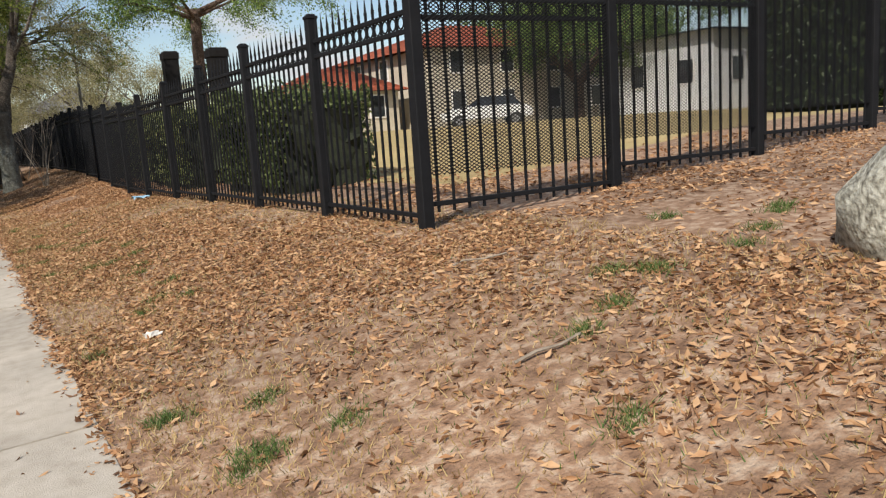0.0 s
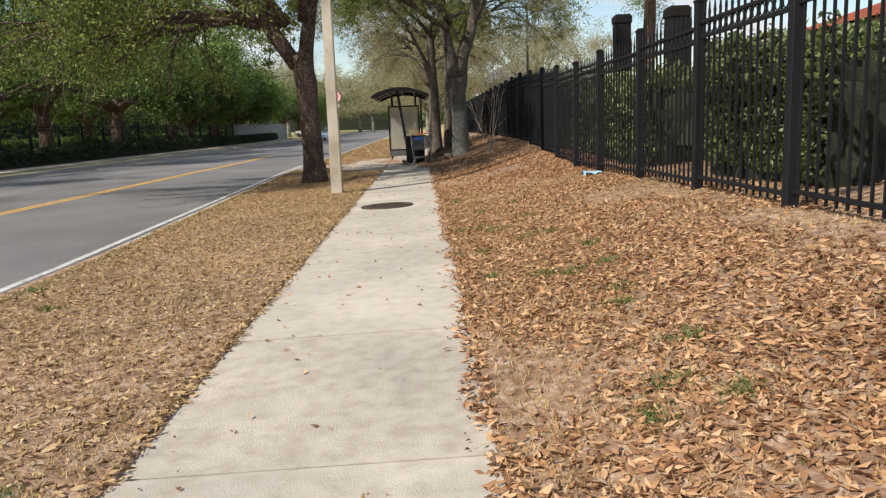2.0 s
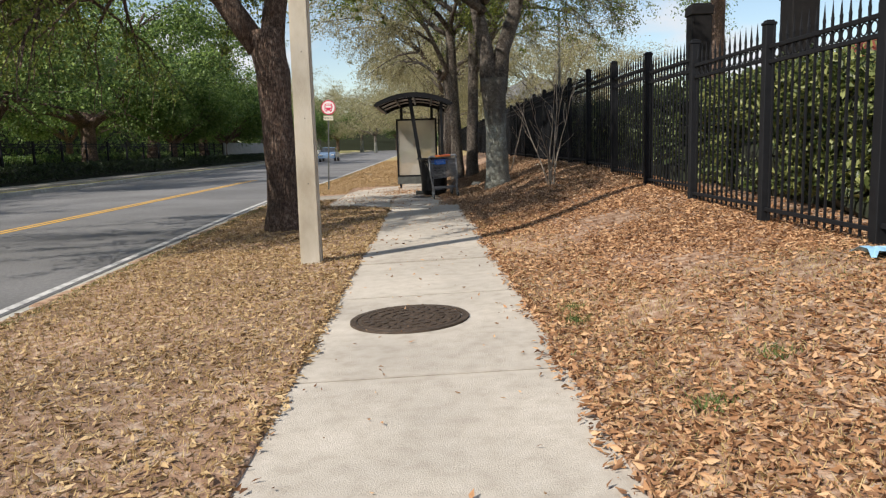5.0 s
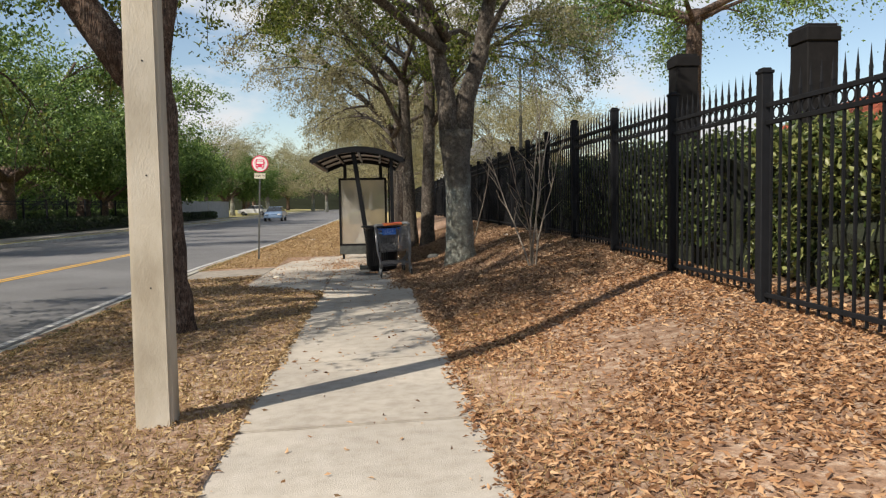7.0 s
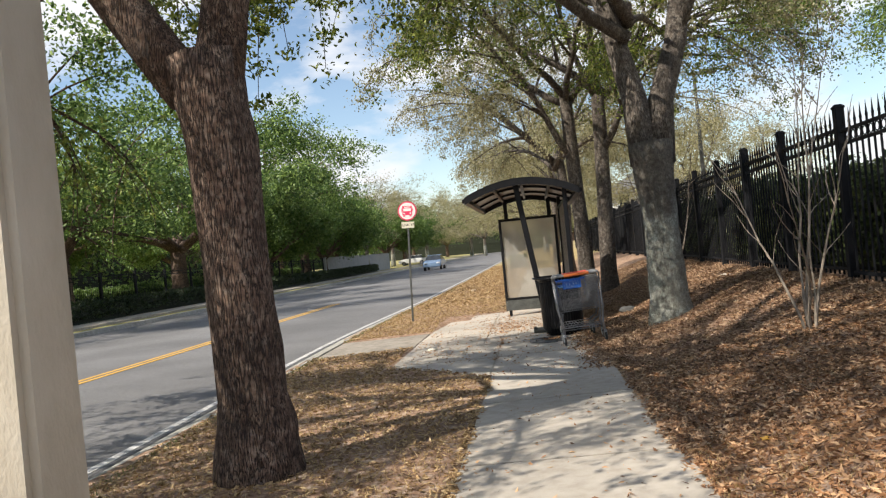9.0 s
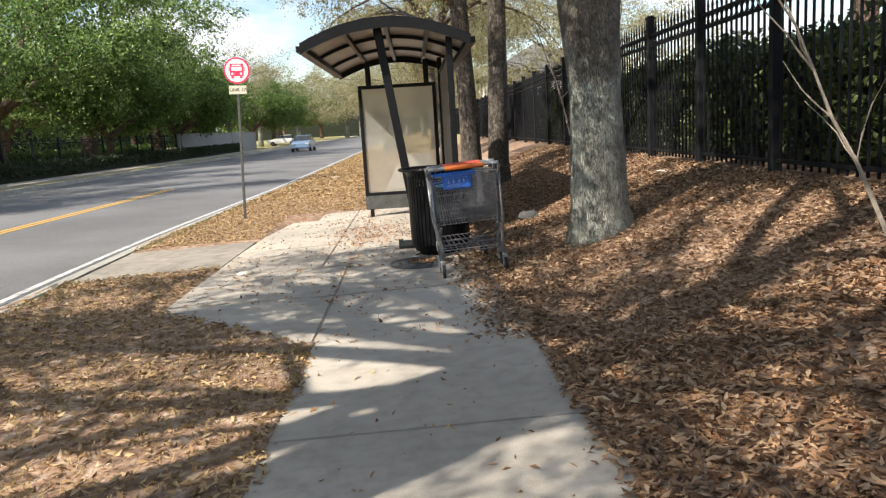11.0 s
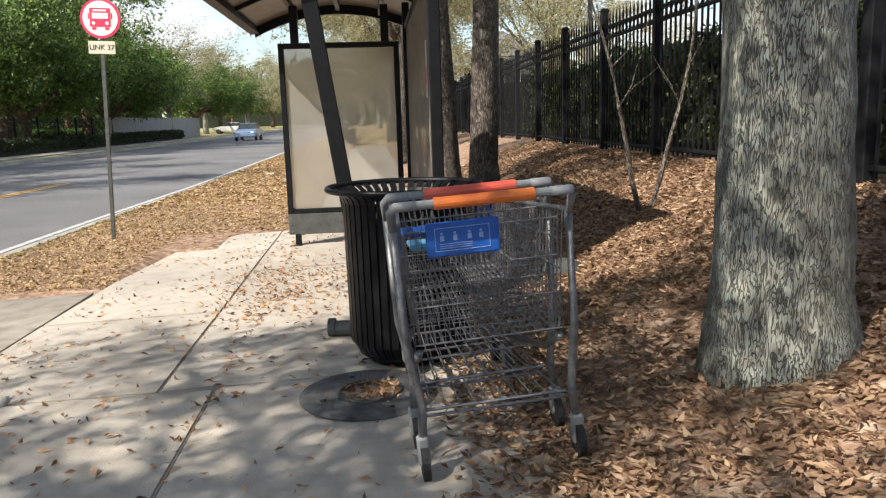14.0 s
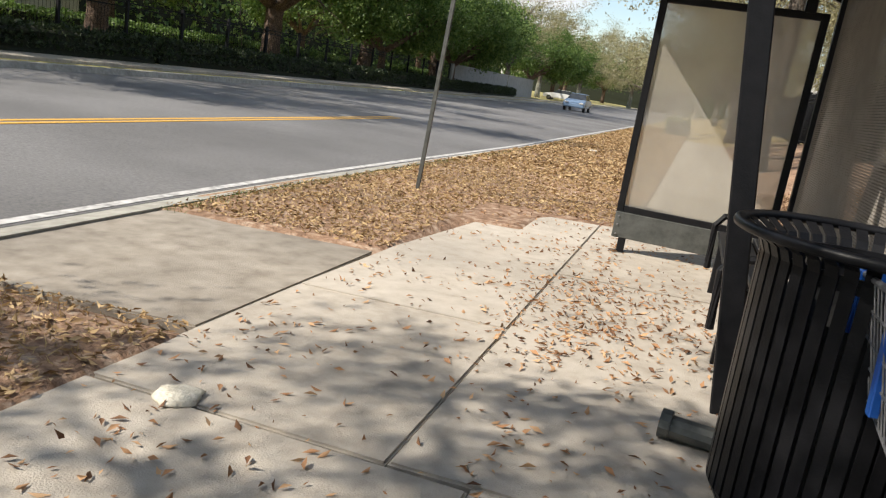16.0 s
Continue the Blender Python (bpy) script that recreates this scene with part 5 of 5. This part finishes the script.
    tube(bm, [(w0 + 0.02, 0.02, 0.88), (w0 + 0.025, -0.02, 0.95), (w0 + 0.01, -0.055, zh), (w0 - 0.06, -0.06, zh)], [0.014, 0.016, 0.017, 0.017], 10)
    part("handle_end", bm, CART_PLASTIC, ob, smooth=True)
    h = part("handle", bar(bmesh.new(), (-w0 + 0.05, -0.06, zh), (w0 - 0.05, -0.06, zh), 0.015, sides=12), CART_PLASTIC, ob)
    part("grip", bar(bmesh.new(), (-0.17, -0.06, zh), (0.17, -0.06, zh), 0.021, sides=14), grip_mat, h, grip_label + " plastic grip")
    # frame and lower tray
    for s in (-1, 1):
        bm = bmesh.new()
        tube(bm, [(s * (w0 + 0.02), 0.02, 0.9), (s * (w0 + 0.015), 0.0, 0.5), (s * (wl - 0.01), -0.02, 0.27), (s * wl, -0.03, 0.14)], [0.016] * 4, 8)
        part("rear_upright", bm, CART_WIRE, ob, smooth=True)
        bm = bmesh.new()
        tube(bm, [(s * (w0 - 0.03), 0.03, 0.44), (s * (w0 - 0.03), 0.25, 0.33), (s * (w1 + 0.01), 0.75, 0.22), (s * w1, 0.82, 0.15)], [0.014] * 4, 8)
        part("lower_frame", bm, CART_WIRE, ob, smooth=True)
    bm = bmesh.new()
    for k in range(10):
        f = -1 + 2 * k / 9
        bar(bm, (f * (w0 - 0.05), 0.0, 0.24), (f * (w1 - 0.03), 0.74, 0.21), 0.003, sides=5, caps=False)
    for y, z, w in ((0.0, 0.24, w0 - 0.03), (0.02, 0.21, w0 - 0.03), (0.3, 0.23, 0.26), (0.74, 0.21, w1)):
        bar(bm, (-w, y, z), (w, y, z), 0.006, sides=6)
    tagged(part("lower_tray", bm, CART_WIRE, ob), kind="stuff")
    for x, y in ((-wl, -0.03), (wl, -0.03), (-w1, 0.82), (w1, 0.82)):
        fork = part("caster_fork", box(bmesh.new(), x - 0.022, y - 0.02, 0.05, x + 0.022, y + 0.025, 0.16, 0.008), CART_PLASTIC, ob)
        part("wheel", bar(bmesh.new(), (x - 0.013, y - 0.01, 0.0625), (x + 0.013, y - 0.01, 0.0625), 0.0625, sides=18), RUBBER, fork)
    return ob


CART_TURN = 3.0
cart(pose(-0.285, 27.60, -0.012, 0.6, -3.5, CART_TURN), ORANGE, "orange", True)
cart(pose(-0.30, 27.86, -0.006, 0.6, -3.5, CART_TURN + 0.5), RED_PLASTIC, "faded red", False)


# ---- small things on the ground ----
def manhole(x, y):
    ob = thing("manhole_cover", "round rusty cast-iron manhole cover set in the pavement", "manhole cover", pose(x, y, plane(x, y), 0, -1.9, 0))
    bm = lathe(bmesh.new(), [(0.001, 0.012), (0.37, 0.012), (0.375, 0.008), (0.375, -0.03)], 40)
    part("lid", bm, IRON, ob)
    part("frame", lathe(bmesh.new(), [(0.385, 0.0), (0.385, 0.010), (0.43, 0.010), (0.435, -0.03)], 40), IRON, ob)
    bm = bmesh.new()
    rnd = random.Random(3)
    for r, n in ((0.07, 6), (0.15, 12), (0.235, 18), (0.32, 24)):
        for k in range(n):
            a = (k + 0.5 * (n % 4)) * math.tau / n
            bmesh.ops.create_cube(bm, size=1.0, matrix=pose(r * math.cos(a), r * math.sin(a), 0.014, 0, 0, math.degrees(a) + rnd.uniform(-15, 15)) @ Matrix.Diagonal((0.05, 0.055, 0.009, 1)))
    tagged(part("tread_studs", bm, IRON, ob), kind="stuff")


manhole(-0.89, 15.5)


def rock(name, label, x, y, z, r, squash, mat, seed, category="rock", sub=4):
    ob_bm = bmesh.new()
    bmesh.ops.create_icosphere(ob_bm, subdivisions=sub, radius=1.0)
    for v in ob_bm.verts:
        n = noise.fractal(v.co * 1.3 + Vector((seed, 0, 0)), 1.0, 2.0, 4)
        v.co *= 1 + 0.22 * n
        v.co = Vector((v.co.x * r, v.co.y * r, max(v.co.z, -0.35) * r * squash))
    me = mesh_of(ob_bm, name, mat, True)
    ob = new(name, me)
    ob.location = (x, y, z)
    return tagged(ob, label, category)


rock("boulder", "large pale lichen-covered boulder on the bank", 3.88, 1.42, 0.62, 0.74, 1.15, STONE, 3)
rock("stone", "small pale beige stone on the slab", -2.61, 28.75, plane(-2.6, 29) + 0.008, 0.085, 0.26, BEIGE_STONE, 8, "stone", 3)
rock("stone", "grey stone half buried in leaves", 0.6, 30.2, land1(0.6, 30.2) + 0.03, 0.15, 0.45, GREY_STONE, 12, "stone", 3)


def scrap(name, label, x, y, size, mat, seed, category):
    rnd = random.Random(seed)
    bm = bmesh.new()
    bmesh.ops.create_grid(bm, x_segments=5, y_segments=5, size=size)
    for v in bm.verts:
        v.co += Vector((rnd.uniform(-1, 1) * size * 0.18, rnd.uniform(-1, 1) * size * 0.18, rnd.uniform(0, 1) * size * 0.5))
    bmesh.ops.solidify(bm, geom=bm.faces[:], thickness=0.002)
    ob = new(name, mesh_of(bm, name, mat))
    zz = land1(x, y) if x > 0 or x < -1.52 else plane(x, y)
    ob.location = (x, y, zz + 0.012)
    return tagged(ob, label, category)


scrap("plastic_bag", "crumpled light blue plastic film by the fence foot", 2.42, 15.25, 0.14, LITTER_BLUE, 2, "litter")
scrap("paper_scrap", "crumpled off-white paper among the leaves", 0.53, 5.17, 0.055, LITTER_WHITE, 3, "litter")
scrap("paper_scrap", "small white paper scrap on the dry verge", -3.3, 45.0, 0.08, LITTER_WHITE, 4, "litter")
scrap("paper_scrap", "small white paper scrap beside the oak", 2.2, 30.0, 0.07, LITTER_WHITE, 5, "litter")


def stick(pts, r, label):
    bm = bmesh.new()
    p = [(x, y, land1(x, y) + 0.02 + 0.01 * (k % 2)) for k, (x, y) in enumerate(pts)]
    tube(bm, p, [r * (1 - 0.1 * k) for k in range(len(p))], 6)
    ob = new("stick", mesh_of(bm, "stick", TWIG))
    return tagged(ob, label, "stick")


scrap("yellow_leaf", "single bright yellow leaf on the litter", 0.46, 21.9, 0.03, YELLOW, 9, "leaf")
stick([(1.48, 2.38), (1.58, 2.35), (1.68, 2.31), (1.78, 2.29)], 0.009, "thin dry brown stick on the ground")
stick([(2.13, 3.84), (2.2, 3.83), (2.3, 3.74), (2.42, 3.65)], 0.008, "pale bent dry stick on the leaf litter")


# ---- leaves and grass on the ground ----
def litter(name, label, n, x0, x1, y0, y1, size, keep, seed, mat, lift=0.012, droop=0.0):
    rng = np.random.default_rng(seed)
    x, y = rng.uniform(x0, x1, n), rng.uniform(y0, y1, n)
    ok = keep(x, y, rng)
    x, y = x[ok], y[ok]
    slabz = (x > -1.52) & (x < 0)
    pad = (x < -1.52) & (x > -4.75) & (y > 26.8) & (y < 34) & (land(x, y) < CROSS * x - 0.03)
    z = np.where(slabz | pad, CROSS * x + 0.004, land(x, y)) + rng.uniform(0.002, lift, len(x))
    v, f = leaves(np.stack([x, y, z], 1), size, rng, droop, 0.55, 0.19, (0.45, 1.7), 0.14)
    v[:, 2] = np.maximum(v[:, 2], np.repeat(z - 0.004, 4))
    ob = new(name, cloud_mesh(name, v, f, mat))
    return tagged(ob, label, "leaf litter", kind="stuff")


def bank(x, y, rng):
    patch = ripple(x * 1.2, y * 0.9)
    bare = np.where(y < 4, 0.55, 0.12)
    worn = np.clip(ripple(x * 0.9 + 3, y * 0.55) * 2.2 - 0.35, 0, 1) * (y < 21) + 0.5 * np.clip((x - 1.9) / 0.6, 0, 1) * (y > 5) * (y < 14)
    return rng.random(len(x)) < np.clip(0.95 - bare + 0.5 * patch - 0.75 * worn, 0.07, 1)


def verge(x, y, rng):
    pad = (y > 25.75 + 1.05 * (-1.52 - x)) & (y < 34.3) & (x > -3.0)
    landing = (y > 29.35) & (y < 31.45) & (x < -2.95)
    dens = np.where(y > 20, 0.9, 0.75) + 0.3 * ripple(x, y)
    return (rng.random(len(x)) < dens) & ~pad & ~landing & (x > kerb_x(y) + 0.52 + 0.05 * ripple(x * 2, y * 2))


def strewn(x, y, rng):
    """Few leaves on the slabs, heaps by the bin and the bank's edge."""
    d = np.where(y < 20, 0.02, 0.05)
    d = np.where(y > 25.7, np.clip(0.13 + 0.16 * ripple(x * 1.5, y * 1.5), 0.02, 1), d)
    edge = np.clip(1 + x / np.where(y > 25.5, 0.55, 0.16), 0, 1) * np.where(y > 25.5, 1.0, 0.5)
    edge = edge + np.clip(1 - (x + 1.52) / 0.12, 0, 1) * (y < 25.7) * 0.25
    heap = np.exp(-((x + 1.2) ** 2 + (y - 31.0) ** 2) / 0.3) * 0.5 + np.exp(-((x + 0.76) ** 2 + (y - 28.42) ** 2) / 0.02) * 0.8
    heap = heap + np.exp(-((x + 1.5) ** 2 / 0.2 + (y - 30.9) ** 2 / 0.8)) * 0.8 + np.exp(-((x + 1.52) ** 2) / 0.002) * (y > 25.7) * 0.5
    return (rng.random(len(x)) < d + edge * 0.8 + heap) & ((x > -1.5) | (y > 26.9)) & (x > -2.95)


litter("bank_leaves", "thick layer of brown and orange dead leaves", 170000, 0.0, 3.2, -1.5, 25, 0.047, bank, 1, LEAF_LITTER, 0.016)
litter("mulch_leaves", "brown mulch and dead leaves on the slope", 26000, 3.2, 9.0, -1.5, 7.5, 0.05, bank, 8, LEAF_LITTER, 0.016)
litter("bank_leaves", "thick layer of brown dead oak leaves under the trees", 120000, -0.1, 2.7, 22, 40, 0.045, bank, 2, BROWN_LEAVES, 0.03)
litter("verge_leaves", "scattered dry leaves on the grass verge", 105000, -4.8, -1.5, -1, 38, 0.042, verge, 3, STRAW_LEAVES, 0.016)
litter("verge_leaves", "dry orange-brown leaves along the far verge", 60000, -4.8, -1.5, 38, 80, 0.075, verge, 13, STRAW_LEAVES, 0.016)
litter("pavement_leaves", "few dry leaves strewn on the concrete", 62000, -2.95, 0.0, 0, 35, 0.037, strewn, 4, LEAF_LITTER, 0.006)
litter("edge_leaves", "drift of brown leaves over the edge of the slabs", 20000, -1.0, 0.04, 25.4, 31, 0.045, lambda x, y, rng: rng.random(len(x)) < np.clip(1.0 + (x + 0.12 * ripple(x * 3, y * 2)) / 0.55, 0, 1) ** 1.5, 9, BROWN_LEAVES, 0.02)
litter("edge_leaves", "dry leaves creeping over the pavement edge", 15000, -0.22, 0.03, -1, 25.6, 0.046, lambda x, y, rng: rng.random(len(x)) < np.clip(0.75 + (x + 0.07 * ripple(x * 3, y * 1.7)) / 0.13, 0, 1), 10, LEAF_LITTER, 0.012)
litter("edge_leaves", "dry straw leaves along the other pavement edge", 9000, -1.55, -1.40, -1, 25.6, 0.044, lambda x, y, rng: rng.random(len(x)) < np.clip(0.6 - (x + 1.50 + 0.04 * ripple(x * 3, y * 1.9)) / 0.08, 0, 1), 11, STRAW_LEAVES, 0.012)
litter("ring_leaves", "dry leaves gathered inside the base plate", 220, -0.92, -0.60, 28.26, 28.58, 0.04, lambda x, y, rng: np.hypot(x + 0.76, y - 28.42) < 0.15, 12, LEAF_LITTER, 0.02)
litter("lawn_leaves", "dry leaves inside the fence", 12000, 2.7, 6.0, 4, 24, 0.06, bank, 5, LEAF_LITTER, 0.02)


def blades(name, label, n, spot, mat, length, seed):
    rng = np.random.default_rng(seed)
    x, y = spot(rng, n)
    z = land(x, y)
    a = rng.uniform(0, math.tau, n)
    h = length * rng.uniform(0.5, 1.3, n)
    lean = rng.normal(size=(n, 2)) * 0.55
    w = 0.0035
    p0 = np.stack([x - w * np.cos(a), y - w * np.sin(a), z - 0.005], 1)
    p1 = np.stack([x + w * np.cos(a), y + w * np.sin(a), z - 0.005], 1)
    p2 = np.stack([x + lean[:, 0] * h, y + lean[:, 1] * h, z + h * 0.75], 1)
    v = np.stack([p0, p1, p2], 1).reshape(-1, 3)
    ob = new(name, cloud_mesh(name, v, np.arange(n * 3).reshape(-1, 3), mat))
    return tagged(ob, label, "grass", kind="stuff")


def on_verge(rng, n):
    x, y = rng.uniform(-4.8, -1.53, n * 2), rng.uniform(-1, 40, n * 2)
    ok = (x > kerb_x(y) + 0.55) & ~((y > 25.6) & (y < 35) & (x > -3.1)) & ~((y > 29.2) & (y < 31.6) & (x < -2.9)) & (rng.random(n * 2) < np.where(y < 20, 1, 0.35))
    i = np.nonzero(ok)[0]
    i = i[np.arange(n) % len(i)]
    return x[i], y[i]


def beside_kerb(rng, n):
    y = rng.uniform(0, 60, n)
    return kerb_x(y) + 0.56 + np.abs(rng.normal(size=n)) * 0.09, y


def in_tufts(spots, spread):
    def at(rng, n):
        c = np.array(spots)[rng.integers(0, len(spots), n)]
        q = c + rng.normal(size=(n, 2)) * spread
        return q[:, 0], q[:, 1]
    return at


def on_bank(rng, n):
    return rng.uniform(0.02, 0.9, n) ** 1.3, rng.uniform(0, 22, n)


blades("dry_grass", "short straw-coloured dry grass on the verge", 60000, on_verge, STRAW, 0.05, 1)
blades("dry_grass", "sparse straw-coloured grass by the pavement", 14000, on_bank, STRAW, 0.045, 2)
blades("dry_grass", "thin straw-coloured grass among the fallen leaves", 34000, lambda rng, n: (rng.uniform(0.1, 3.4, n), rng.uniform(-1, 16, n)), STRAW, 0.05, 5)
blades("weeds", "scattered small green weeds among the leaves", 3500, lambda rng, n: (rng.uniform(0.05, 2.4, n), rng.uniform(0, 16, n)), GREEN_BLADE, 0.04, 6)
tr = random.Random(6)
TUFTS = [(2.58, 2.57), (2.62, 2.62), (2.49, 2.8), (2.12, 2.43), (1.84, 2.33), (4.28, 2.99), (4.1, 2.9), (3.63, 2.7), (3.25, 2.53), (3.72, 3.51), (0.23, 3.65), (0.3, 3.6), (0.67, 3.34), (0.43, 2.86), (0.5, 2.8), (0.38, 2.75), (0.85, 2.74), (1.43, 1.68), (0.7, 8.7), (0.85, 8.6), (0.6, 8.8), (0.24, 15.0), (0.27, 15.4)] + [(tr.uniform(0.05, 1.2), tr.uniform(3, 14)) for _ in range(22)] + [(tr.uniform(-4.2, -1.6), tr.uniform(1, 10)) for _ in range(14)]
blades("grass_tufts", "small green grass tufts in the litter", 8000, in_tufts(TUFTS, 0.05), GREEN_BLADE, 0.06, 3)
blades("kerb_grass", "thin green grass along the kerb", 12000, beside_kerb, GREEN_BLADE, 0.04, 4)
